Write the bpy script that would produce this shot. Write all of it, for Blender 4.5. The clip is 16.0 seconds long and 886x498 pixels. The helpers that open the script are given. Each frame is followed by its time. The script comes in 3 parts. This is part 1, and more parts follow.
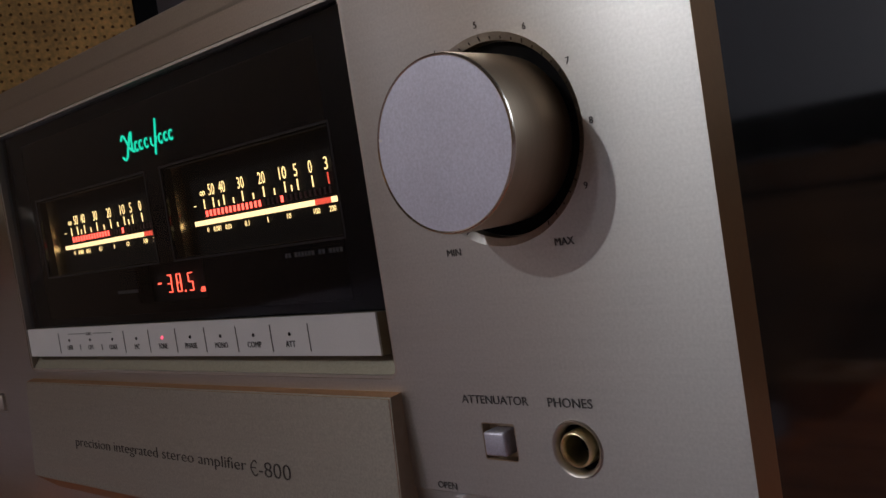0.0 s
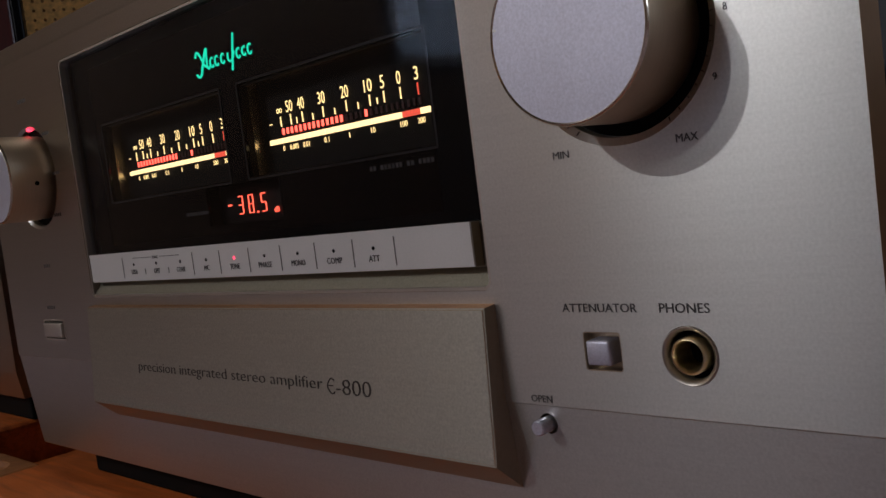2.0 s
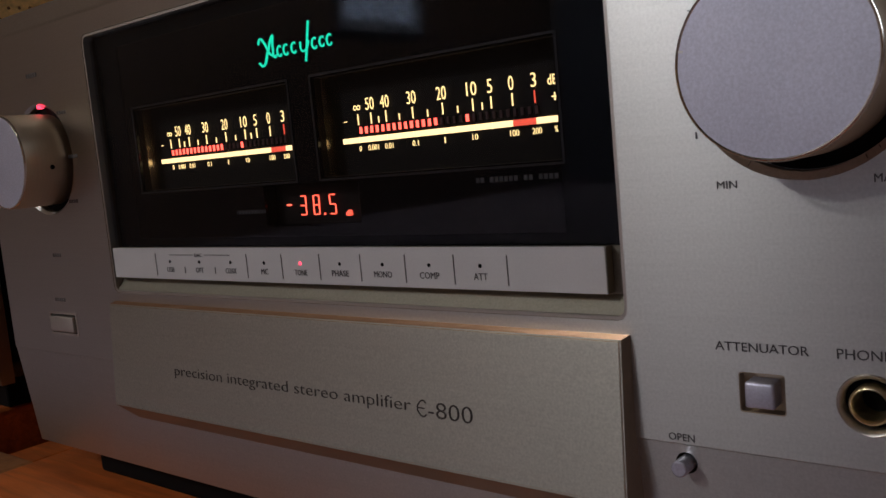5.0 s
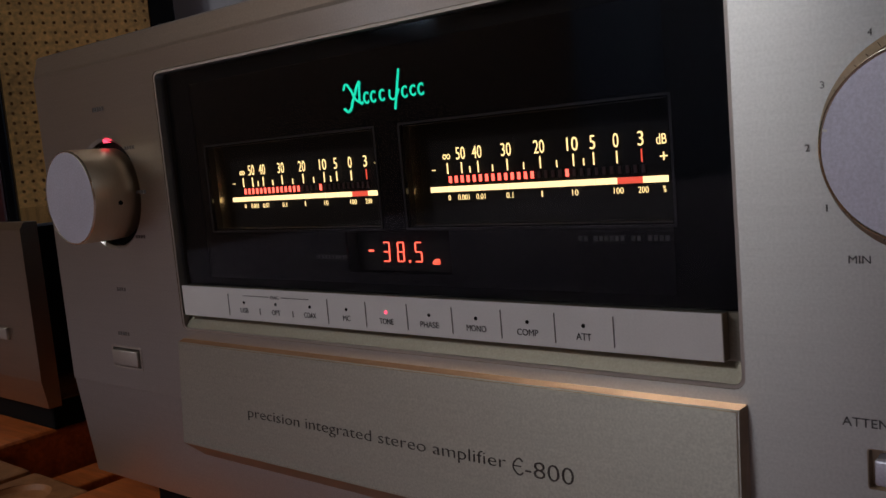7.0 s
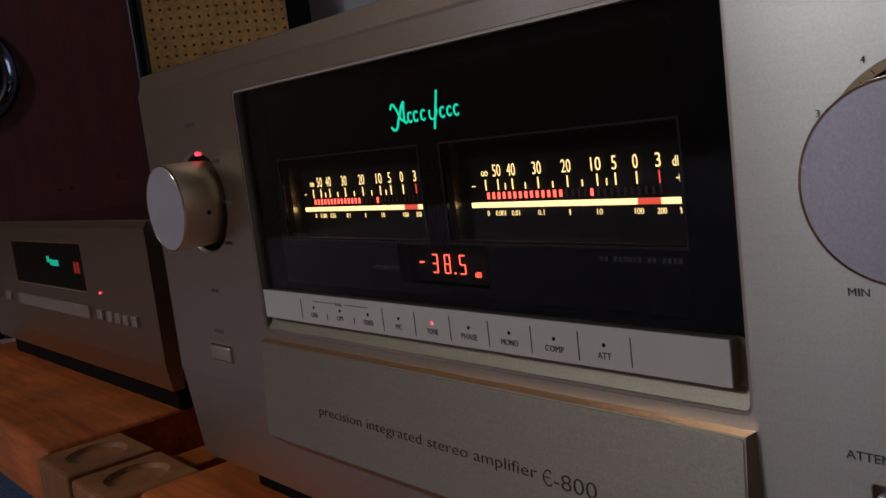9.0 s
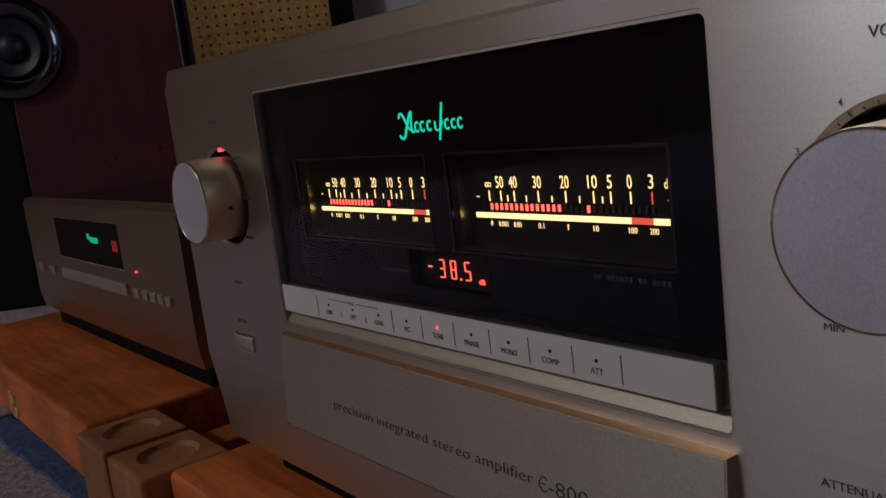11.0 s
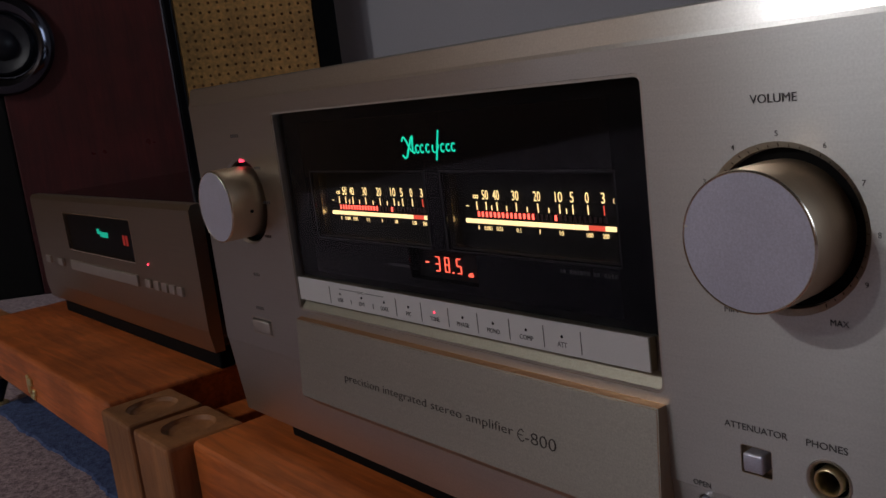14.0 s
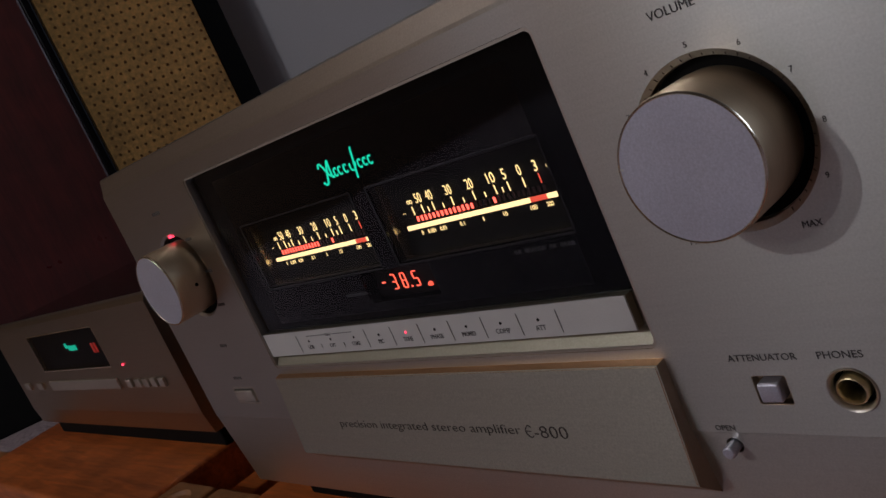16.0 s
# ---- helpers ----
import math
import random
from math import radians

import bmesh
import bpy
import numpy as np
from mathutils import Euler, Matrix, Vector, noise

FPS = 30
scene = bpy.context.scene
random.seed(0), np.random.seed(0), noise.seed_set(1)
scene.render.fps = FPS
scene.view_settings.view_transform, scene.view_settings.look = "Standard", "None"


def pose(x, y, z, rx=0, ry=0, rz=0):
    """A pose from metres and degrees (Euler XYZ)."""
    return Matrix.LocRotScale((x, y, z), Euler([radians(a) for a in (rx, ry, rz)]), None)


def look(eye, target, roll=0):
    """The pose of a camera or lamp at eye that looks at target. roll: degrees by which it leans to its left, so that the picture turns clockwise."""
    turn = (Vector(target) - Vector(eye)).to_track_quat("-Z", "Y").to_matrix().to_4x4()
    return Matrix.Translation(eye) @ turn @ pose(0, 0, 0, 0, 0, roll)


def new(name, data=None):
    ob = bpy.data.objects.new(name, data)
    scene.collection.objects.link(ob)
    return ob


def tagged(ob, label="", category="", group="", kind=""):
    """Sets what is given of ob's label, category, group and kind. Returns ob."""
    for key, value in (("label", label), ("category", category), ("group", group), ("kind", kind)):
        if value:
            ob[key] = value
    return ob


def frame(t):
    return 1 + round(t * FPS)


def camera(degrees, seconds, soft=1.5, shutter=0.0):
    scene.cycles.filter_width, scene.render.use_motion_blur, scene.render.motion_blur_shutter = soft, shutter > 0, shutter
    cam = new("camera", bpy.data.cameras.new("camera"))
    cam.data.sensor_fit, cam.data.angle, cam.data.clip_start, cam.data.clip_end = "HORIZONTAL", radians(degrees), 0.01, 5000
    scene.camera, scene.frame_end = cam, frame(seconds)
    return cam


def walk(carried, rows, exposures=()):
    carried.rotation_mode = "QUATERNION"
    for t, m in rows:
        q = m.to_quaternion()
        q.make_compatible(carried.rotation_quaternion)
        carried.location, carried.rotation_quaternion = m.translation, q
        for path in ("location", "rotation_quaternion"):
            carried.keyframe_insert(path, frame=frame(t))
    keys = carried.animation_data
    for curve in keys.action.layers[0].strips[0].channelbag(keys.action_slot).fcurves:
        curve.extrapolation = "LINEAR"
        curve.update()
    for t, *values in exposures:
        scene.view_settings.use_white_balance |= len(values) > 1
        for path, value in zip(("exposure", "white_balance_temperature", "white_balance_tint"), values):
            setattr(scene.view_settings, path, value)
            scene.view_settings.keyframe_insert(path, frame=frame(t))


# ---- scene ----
cam = camera(53.8, 16.0, soft=1.5)
METRES, EYE, TURN = 0.3859, 0.1505, 42.0
EYE_X, EYE_Y = 0.3126, -0.1775
ROWS = [
    (0.0, 0.0, 0.0, 0.0, -0.41, -2.68, 8.78),
    (0.5, -0.0099, 0.0031, 0.0108, 0.39, -1.63, 8.64),
    (1.0, -0.0183, 0.0019, 0.0085, 1.04, -1.52, 8.03),
    (1.5, -0.0435, 0.0033, -0.0189, 1.37, -2.43, 7.41),
    (2.0, -0.0643, 0.0165, -0.0452, 1.02, -3.89, 7.21),
    (2.5, -0.0701, 0.0205, -0.0683, 0.39, -4.68, 7.02),
    (3.0, -0.0727, 0.0148, -0.0749, -0.12, -5.15, 7.01),
    (3.5, -0.0841, 0.0117, -0.0762, -0.43, -5.33, 6.86),
    (4.0, -0.1097, 0.0275, -0.0676, -1.21, -5.82, 7.01),
    (4.5, -0.1667, 0.0505, -0.0338, -2.58, -6.5, 6.49),
    (5.0, -0.2035, 0.0695, 0.007, -3.51, -6.54, 5.3),
    (7.5, -0.2754, 0.0876, 0.0621, -2.55, -6.57, 4.73),
    (8.0, -0.2627, 0.0849, 0.07, 1.01, -6.67, 6.0),
    (8.5, -0.2031, 0.0686, 0.0841, 4.84, -6.79, 6.95),
    (11.0, -0.1274, 0.0609, 0.1336, 9.39, -9.66, 6.84),
    (11.5, -0.0969, 0.0043, 0.1601, 10.8, -9.91, 7.2),
    (12.0, -0.0501, -0.0316, 0.1615, 11.51, -9.67, 7.29),
    (12.5, -0.0333, -0.0541, 0.1668, 11.37, -9.88, 7.35),
    (13.0, -0.0643, -0.0967, 0.1753, 10.55, -10.34, 7.31),
    (13.5, -0.0812, -0.1283, 0.1804, 9.26, -10.57, 7.24),
    (14.0, -0.1143, -0.1298, 0.1834, 7.78, -10.7, 6.81),
    (14.5, -0.1501, -0.1272, 0.1731, 6.93, -10.86, 6.37),
    (15.0, -0.1145, -0.1176, 0.18, 6.0, -10.98, 8.76),
    (15.5, -0.1, -0.0992, 0.1794, 4.81, -11.28, 13.98),
    (16.0, -0.0843, -0.0635, 0.1722, 3.12, -11.99, 23.61),
]
EXPOSURES = [(0.0, 0.22), (5.0, 0.24), (7.5, 0.12), (8.5, 0.02), (11.0, 0.0), (13.0, 0.05), (16.0, 0.08)]
walk(cam, [(t, pose(EYE_X, EYE_Y, EYE, 0, 0, TURN) @ pose(METRES * x, METRES * y, METRES * z, 90 + pitch, roll, yaw)) for t, x, y, z, yaw, pitch, roll in ROWS], EXPOSURES)

# ---- light: two small ceiling lamps in a closed, dim room ----
world = bpy.data.worlds.new("world")
scene.world = world
world.use_nodes = True
world.node_tree.nodes["Background"].inputs["Color"].default_value = (0.5, 0.6, 0.8, 1)
world.node_tree.nodes["Background"].inputs["Strength"].default_value = 0.02

FLOOR, CEIL = -0.122, 2.42
LAMPS = [(-1.56, -2.9, 2.25, 66.0), (-1.35, -3.8, 2.25, 30.0)]
LAMP_COLOUR = (1.0, 0.99, 1.02)
for lx, ly, lz, power in LAMPS:
    data = bpy.data.lights.new("ceiling_bulb", "POINT")
    data.energy, data.shadow_soft_size, data.color = power, 0.035, LAMP_COLOUR
    new("ceiling_bulb", data).location = (lx, ly, lz)


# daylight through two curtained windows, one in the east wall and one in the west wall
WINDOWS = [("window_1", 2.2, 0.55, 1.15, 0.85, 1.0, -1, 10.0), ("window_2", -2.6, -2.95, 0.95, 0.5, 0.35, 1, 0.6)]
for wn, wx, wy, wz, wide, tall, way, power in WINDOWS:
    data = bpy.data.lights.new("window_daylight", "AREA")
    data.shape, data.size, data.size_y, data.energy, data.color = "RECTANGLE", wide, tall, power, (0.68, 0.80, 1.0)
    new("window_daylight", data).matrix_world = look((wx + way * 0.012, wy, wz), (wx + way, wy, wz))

# ---- materials ----
def mat(name, base, rough=0.5, metal=0.0, scale=40.0, vary=0.12, fine=600.0, bump=0.0, stretch=(1, 1, 1), dark=None, aniso=0.0,
        spec=0.5, coat=0.0, random_tint=0.0, rough_vary=0.1, speck=0.0):
    m = bpy.data.materials.new(name)
    m.use_nodes = True
    n, l = m.node_tree.nodes, m.node_tree.links
    p = n["Principled BSDF"]
    tc, mp = n.new("ShaderNodeTexCoord"), n.new("ShaderNodeMapping")
    mp.inputs["Scale"].default_value = stretch
    l.new(tc.outputs["Object"], mp.inputs["Vector"])
    big, small = n.new("ShaderNodeTexNoise"), n.new("ShaderNodeTexNoise")
    for t, sc, d in ((big, scale, 4), (small, fine, 3)):
        t.inputs["Scale"].default_value, t.inputs["Detail"].default_value = sc, d
        l.new(mp.outputs["Vector"], t.inputs["Vector"])
    add = n.new("ShaderNodeMath")
    add.operation = "MULTIPLY_ADD"
    add.inputs[1].default_value, = (0.5,)
    half = n.new("ShaderNodeMath")
    half.operation = "MULTIPLY"
    half.inputs[1].default_value = 0.5
    l.new(small.outputs["Fac"], half.inputs[0])
    l.new(big.outputs["Fac"], add.inputs[0])
    l.new(half.outputs[0], add.inputs[2])
    ramp = n.new("ShaderNodeValToRGB")
    lo = dark if dark else tuple(c * (1 - vary) for c in base)
    hi = base if dark else tuple(min(1, c * (1 + vary)) for c in base)
    ramp.color_ramp.elements[0].position, ramp.color_ramp.elements[1].position = 0.35, 0.65
    ramp.color_ramp.elements[0].color, ramp.color_ramp.elements[1].color = (*lo, 1), (*hi, 1)
    l.new(add.outputs[0], ramp.inputs["Fac"])
    colour = ramp.outputs["Color"]
    if random_tint:
        info, hsv, mr = n.new("ShaderNodeObjectInfo"), n.new("ShaderNodeHueSaturation"), n.new("ShaderNodeMapRange")
        mr.inputs["To Min"].default_value, mr.inputs["To Max"].default_value = 1 - random_tint, 1 + random_tint
        l.new(info.outputs["Random"], mr.inputs["Value"])
        l.new(mr.outputs["Result"], hsv.inputs["Value"])
        l.new(colour, hsv.inputs["Color"])
        colour = hsv.outputs["Color"]
    if speck:
        dots, dm, hv = n.new("ShaderNodeTexNoise"), n.new("ShaderNodeMapRange"), n.new("ShaderNodeHueSaturation")
        dots.inputs["Scale"].default_value, dots.inputs["Detail"].default_value = 1300, 2
        l.new(tc.outputs["Object"], dots.inputs["Vector"])
        l.new(dots.outputs["Fac"], dm.inputs["Value"])
        dm.inputs["From Min"].default_value, dm.inputs["From Max"].default_value = 0.3, 0.7
        dm.inputs["To Min"].default_value, dm.inputs["To Max"].default_value = 1 - speck, 1 + speck
        l.new(dm.outputs["Result"], hv.inputs["Value"])
        l.new(colour, hv.inputs["Color"])
        colour = hv.outputs["Color"]
    l.new(colour, p.inputs["Base Color"])
    rr = n.new("ShaderNodeMapRange")
    rr.inputs["To Min"].default_value, rr.inputs["To Max"].default_value = max(0.02, rough - rough_vary * rough), min(1, rough + rough_vary * rough)
    l.new(add.outputs[0], rr.inputs["Value"])
    l.new(rr.outputs["Result"], p.inputs["Roughness"])
    p.inputs["Metallic"].default_value, p.inputs["Specular IOR Level"].default_value = metal, spec
    p.inputs["Coat Weight"].default_value, p.inputs["Coat Roughness"].default_value = coat, 0.12
    if aniso:
        tan = n.new("ShaderNodeTangent")
        tan.direction_type = "UV_MAP"
        tan.uv_map = "grain"
        l.new(tan.outputs["Tangent"], p.inputs["Tangent"])
        p.inputs["Anisotropic"].default_value = aniso
    if bump:
        b = n.new("ShaderNodeBump")
        b.inputs["Strength"].default_value, b.inputs["Distance"].default_value = 0.6, bump
        l.new(add.outputs[0], b.inputs["Height"])
        l.new(b.outputs["Normal"], p.inputs["Normal"])
    return m


def glow(name, colour, strength):
    m = bpy.data.materials.new(name)
    m.use_nodes = True
    p = m.node_tree.nodes["Principled BSDF"]
    p.inputs["Base Color"].default_value = (*[c * 0.3 for c in colour], 1)
    p.inputs["Roughness"].default_value = 0.5
    p.inputs["Emission Color"].default_value, p.inputs["Emission Strength"].default_value = (*colour, 1), strength
    return m


def clear_pane(name):
    m = bpy.data.materials.new(name)
    m.use_nodes = True
    n, l = m.node_tree.nodes, m.node_tree.links
    out = n["Material Output"]
    n.remove(n["Principled BSDF"])
    tr, gl, fr, mx = n.new("ShaderNodeBsdfTransparent"), n.new("ShaderNodeBsdfGlossy"), n.new("ShaderNodeLayerWeight"), n.new("ShaderNodeMixShader")
    tr.inputs["Color"].default_value = (0.92, 0.92, 0.94, 1)
    gl.inputs["Roughness"].default_value, gl.inputs["Color"].default_value = 0.03, (0.80, 0.90, 1.0, 1)
    power5, sch = n.new("ShaderNodeMath"), n.new("ShaderNodeMath")
    power5.operation, sch.operation = "POWER", "MULTIPLY_ADD"
    power5.inputs[1].default_value, sch.inputs[1].default_value, sch.inputs[2].default_value = 5.0, 0.97, 0.011
    l.new(fr.outputs["Facing"], power5.inputs[0])
    l.new(power5.outputs[0], sch.inputs[0])
    l.new(sch.outputs[0], mx.inputs[0])
    l.new(tr.outputs[0], mx.inputs[1])
    l.new(gl.outputs[0], mx.inputs[2])
    l.new(mx.outputs[0], out.inputs["Surface"])
    return m


def wood(name, light, deep, rings=14.0, axis="X", rough=0.42):
    m = bpy.data.materials.new(name)
    m.use_nodes = True
    n, l = m.node_tree.nodes, m.node_tree.links
    p = n["Principled BSDF"]
    tc, mp = n.new("ShaderNodeTexCoord"), n.new("ShaderNodeMapping")
    mp.inputs["Scale"].default_value = {"X": (1.2, 14, 14), "Z": (14, 14, 1.2), "Y": (14, 1.2, 14)}[axis]
    info = n.new("ShaderNodeObjectInfo")
    l.new(tc.outputs["Object"], mp.inputs["Vector"])
    l.new(info.outputs["Random"], mp.inputs["Rotation"])
    warp, grain, pores = n.new("ShaderNodeTexNoise"), n.new("ShaderNodeTexNoise"), n.new("ShaderNodeTexNoise")
    for t, sc, d in ((warp, 2.2, 5), (grain, rings, 6), (pores, 90, 3)):
        t.inputs["Scale"].default_value, t.inputs["Detail"].default_value = sc, d
        l.new(mp.outputs["Vector"], t.inputs["Vector"])
    grain.inputs["Distortion"].default_value = 0.8
    mixf = n.new("ShaderNodeMix")
    mixf.data_type = "FLOAT"
    mixf.inputs[0].default_value = 0.5
    l.new(warp.outputs["Fac"], mixf.inputs[2])
    l.new(grain.outputs["Fac"], mixf.inputs[3])
    ramp = n.new("ShaderNodeValToRGB")
    e = ramp.color_ramp.elements
    e[0].position, e[0].color, e[1].position, e[1].color = 0.36, (*deep, 1), 0.62, (*light, 1)
    l.new(mixf.outputs[0], ramp.inputs["Fac"])
    # worn and stained patches, laid over the grain
    worn, wm, hv = n.new("ShaderNodeTexNoise"), n.new("ShaderNodeMapRange"), n.new("ShaderNodeHueSaturation")
    worn.inputs["Scale"].default_value, worn.inputs["Detail"].default_value, worn.inputs["Roughness"].default_value = 11, 4, 0.55
    l.new(tc.outputs["Object"], worn.inputs["Vector"])
    l.new(worn.outputs["Fac"], wm.inputs["Value"])
    wm.inputs["From Min"].default_value, wm.inputs["From Max"].default_value = 0.34, 0.66
    wm.inputs["To Min"].default_value, wm.inputs["To Max"].default_value = 0.72, 1.22
    l.new(wm.outputs["Result"], hv.inputs["Value"])
    l.new(ramp.outputs["Color"], hv.inputs["Color"])
    l.new(hv.outputs["Color"], p.inputs["Base Color"])
    rm = n.new("ShaderNodeMapRange")
    rm.inputs["To Min"].default_value, rm.inputs["To Max"].default_value = rough * 1.35, rough * 0.7
    l.new(worn.outputs["Fac"], rm.inputs["Value"])
    l.new(rm.outputs["Result"], p.inputs["Roughness"])
    b = n.new("ShaderNodeBump")
    b.inputs["Strength"].default_value, b.inputs["Distance"].default_value = 0.5, 0.0006
    l.new(pores.outputs["Fac"], b.inputs["Height"])
    l.new(b.outputs["Normal"], p.inputs["Normal"])
    return m


ALU = mat("brushed_champagne_aluminium", (0.622, 0.620, 0.596), 0.315, 1.0, scale=9, fine=70, vary=0.032, stretch=(2, 110, 110), aniso=0.83, speck=0.06, rough_vary=0.05)
FLAP = mat("fine_brushed_champagne_flap", (0.55, 0.54, 0.475), 0.42, 1.0, scale=9, fine=90, vary=0.04, stretch=(3, 110, 110), aniso=0.62, speck=0.10, rough_vary=0.05)
PLAYER_ALU = mat("warm_champagne_aluminium", (0.47, 0.415, 0.34), 0.34, 1.0, scale=9, fine=55, vary=0.06, stretch=(2, 110, 110), aniso=0.84, speck=0.06)
ALU_SATIN = mat("satin_champagne_aluminium", (0.64, 0.60, 0.545), 0.42, 1.0, scale=30, fine=900, vary=0.05, bump=0.00001)
ALU_SIDE = mat("turned_champagne_aluminium", (0.68, 0.53, 0.37), 0.50, 1.0, scale=20, fine=200, vary=0.05, stretch=(1, 40, 1))
# darker copy of the panel metal: recess shade and reflected wood put into colour
ALU_CHAMFER = mat("shade_toned_champagne_chamfer", (0.43, 0.355, 0.26), 0.36, 1.0, scale=20, fine=600, vary=0.05)
# sill tone darkened to carry the strip's shade and the wood's reflection
SILL = mat("shade_toned_olive_aluminium", (0.34, 0.32, 0.26), 0.46, 1.0, scale=9, fine=90, vary=0.05, stretch=(3, 110, 110), speck=0.08)
# orange of the flap's top edge: a warm reflection put into the metal's colour
WARM_TOP = mat("warm_reflection_toned_edge", (0.62, 0.38, 0.22), 0.38, 1.0, scale=20, fine=600, vary=0.06)
EDGE_BROWN = mat("brown_panel_edge", (0.46, 0.27, 0.13), 0.36, 1.0, scale=20, fine=600, vary=0.06)
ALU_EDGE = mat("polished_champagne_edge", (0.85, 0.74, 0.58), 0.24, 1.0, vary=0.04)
KNOB_FACE = mat("fine_blasted_silver_aluminium", (0.70, 0.705, 0.82), 0.5, 0.9, scale=60, fine=2500, vary=0.05, bump=0.00002, speck=0.08)
SILVER = mat("pale_silver_strip", (0.80, 0.79, 0.78), 0.42, 0.30, scale=50, fine=1500, vary=0.04)
BLACK = mat("black_acrylic", (0.002, 0.002, 0.003), 0.35, 0.0, vary=0.3, spec=0.08)
PLATE = mat("glossy_blue_black_plate", (0.0015, 0.002, 0.0035), 0.06, 0.0, scale=14, vary=0.3, spec=0.20, rough_vary=0.15)
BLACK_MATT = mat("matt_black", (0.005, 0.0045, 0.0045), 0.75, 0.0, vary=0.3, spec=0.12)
GLOSS_BLACK = mat("glossy_dark_side_panel", (0.010, 0.009, 0.008), 0.09, 0.0, vary=0.3, fine=300, rough_vary=0.4, spec=0.6)
PRINT = mat("dark_grey_print", (0.085, 0.080, 0.080), 0.6, 0.0, vary=0.2)
FAINT = mat("faint_grey_print", (0.05, 0.047, 0.05), 0.6, 0.0, vary=0.2)
PALE_PRINT = mat("worn_grey_print", (0.17, 0.155, 0.145), 0.5, 0.3, vary=0.2)
ENGRAVE = mat("dark_engraving", (0.065, 0.055, 0.05), 0.5, 0.3, vary=0.2)
BRASS = mat("worn_brass", (0.90, 0.77, 0.50), 0.32, 1.0, vary=0.1)
DARK_STEEL = mat("dark_steel", (0.06, 0.065, 0.075), 0.3, 1.0, vary=0.1)
PANE = clear_pane("clear_acrylic_pane")
LIT_CREAM = glow("lit_cream_scale", (1.0, 0.73, 0.33), 1.75)
LIT_NUM = glow("lit_yellow_numeral", (1.0, 0.70, 0.28), 1.65)
LIT_RED = glow("lit_red_zone", (1.0, 0.11, 0.06), 0.85)
LIT_SEG = glow("lit_red_segment", (1.0, 0.10, 0.065), 3.0)
LIT_DIGIT = glow("lit_red_digit", (1.0, 0.10, 0.055), 2.8)
LIT_GREEN = glow("lit_teal_emblem", (0.01, 0.80, 0.48), 0.95)
LIT_LED = glow("lit_pink_red_lamp", (1.0, 0.05, 0.10), 2.5)
DIM_SEG = mat("unlit_segment", (0.045, 0.012, 0.012), 0.5, vary=0.2)
METER_BACK = mat("dark_meter_plate", (0.004, 0.0035, 0.0035), 0.6, vary=0.3, spec=0.15)
METER_WALL = mat("polished_meter_box_wall", (0.62, 0.54, 0.42), 0.26, 1.0, vary=0.2)
METER_EDGE = mat("dark_grey_meter_edge", (0.030, 0.030, 0.034), 0.3, 0.5, vary=0.2)
CHERRY = wood("orange_brown_hardwood", (0.72, 0.190, 0.042), (0.36, 0.078, 0.017))
CHERRY_UP = wood("orange_brown_hardwood_post", (0.46, 0.200, 0.075), (0.29, 0.110, 0.038), axis="Z")
RED_WOOD = wood("dark_red_veneer", (0.070, 0.012, 0.012), (0.038, 0.007, 0.008), axis="Z", rough=0.3)
BROWN_WOOD = wood("dark_brown_wood", (0.16, 0.075, 0.03), (0.09, 0.04, 0.016))
PEG = mat("yellow_brown_hardboard", (0.72, 0.37, 0.10), 0.65, 0.0, scale=9, fine=90, vary=0.38, bump=0.0003)
WALL = mat("grey_white_paint", (0.40, 0.40, 0.43), 0.85, 0.0, scale=2.5, fine=220, vary=0.05, bump=0.0004)
CEILING = mat("dark_ceiling_boards", (0.11, 0.09, 0.075), 0.9, 0.0, scale=2, fine=200, vary=0.04)
DARK_WALL = mat("blue_grey_wall", (0.17, 0.19, 0.235), 0.8, 0.0, scale=2.5, fine=220, vary=0.1, bump=0.0004)
EAST_WALL = mat("brown_panelling", (0.20, 0.115, 0.06), 0.6, 0.0, scale=3, fine=80, vary=0.15, bump=0.0004, stretch=(1, 1, 0.1))
WEST_WALL = mat("dark_brown_panelling", (0.18, 0.105, 0.052), 0.6, 0.0, scale=3, fine=80, vary=0.15, bump=0.0004, stretch=(1, 1, 0.1))
CARPET = mat("grey_pink_carpet_pile", (0.63, 0.49, 0.51), 0.95, 0.0, scale=130, fine=480, dark=(0.15, 0.11, 0.125), bump=0.005)
RUG = mat("blue_carpet_pile", (0.12, 0.18, 0.36), 0.95, 0.0, scale=130, fine=480, dark=(0.025, 0.040, 0.12), bump=0.005)
GOLD = mat("gold_plate", (0.95, 0.80, 0.42), 0.45, 1.0, vary=0.1, scale=200)
CONE = mat("dark_grey_cone", (0.010, 0.010, 0.014), 0.45, vary=0.3, spec=0.3)


# ---- mesh helpers ----
def mesh_of(bm, name, material, smooth=None):
    bmesh.ops.recalc_face_normals(bm, faces=bm.faces)
    me = bpy.data.meshes.new(name)
    bm.to_mesh(me)
    bm.free()
    for m in material if isinstance(material, (list, tuple)) else [material]:
        me.materials.append(m)
    if smooth:
        me.shade_smooth()
        me.set_sharp_from_angle(angle=radians(smooth))
    return me


def part(name, bm, material, parent=None, label="", smooth=None, at=None):
    ob = new(name, mesh_of(bm, name, material, smooth))
    if parent:
        ob.parent = parent
        ob.matrix_parent_inverse = Matrix.Identity(4)
    if at:
        ob.location = at
    if label:
        ob["label"] = label
    return ob


def thing(name, label, category, at=(0, 0, 0), group="", kind=""):
    ob = new(name)
    ob.empty_display_size = 0.02
    ob.location = at
    return tagged(ob, label, category, group, kind)


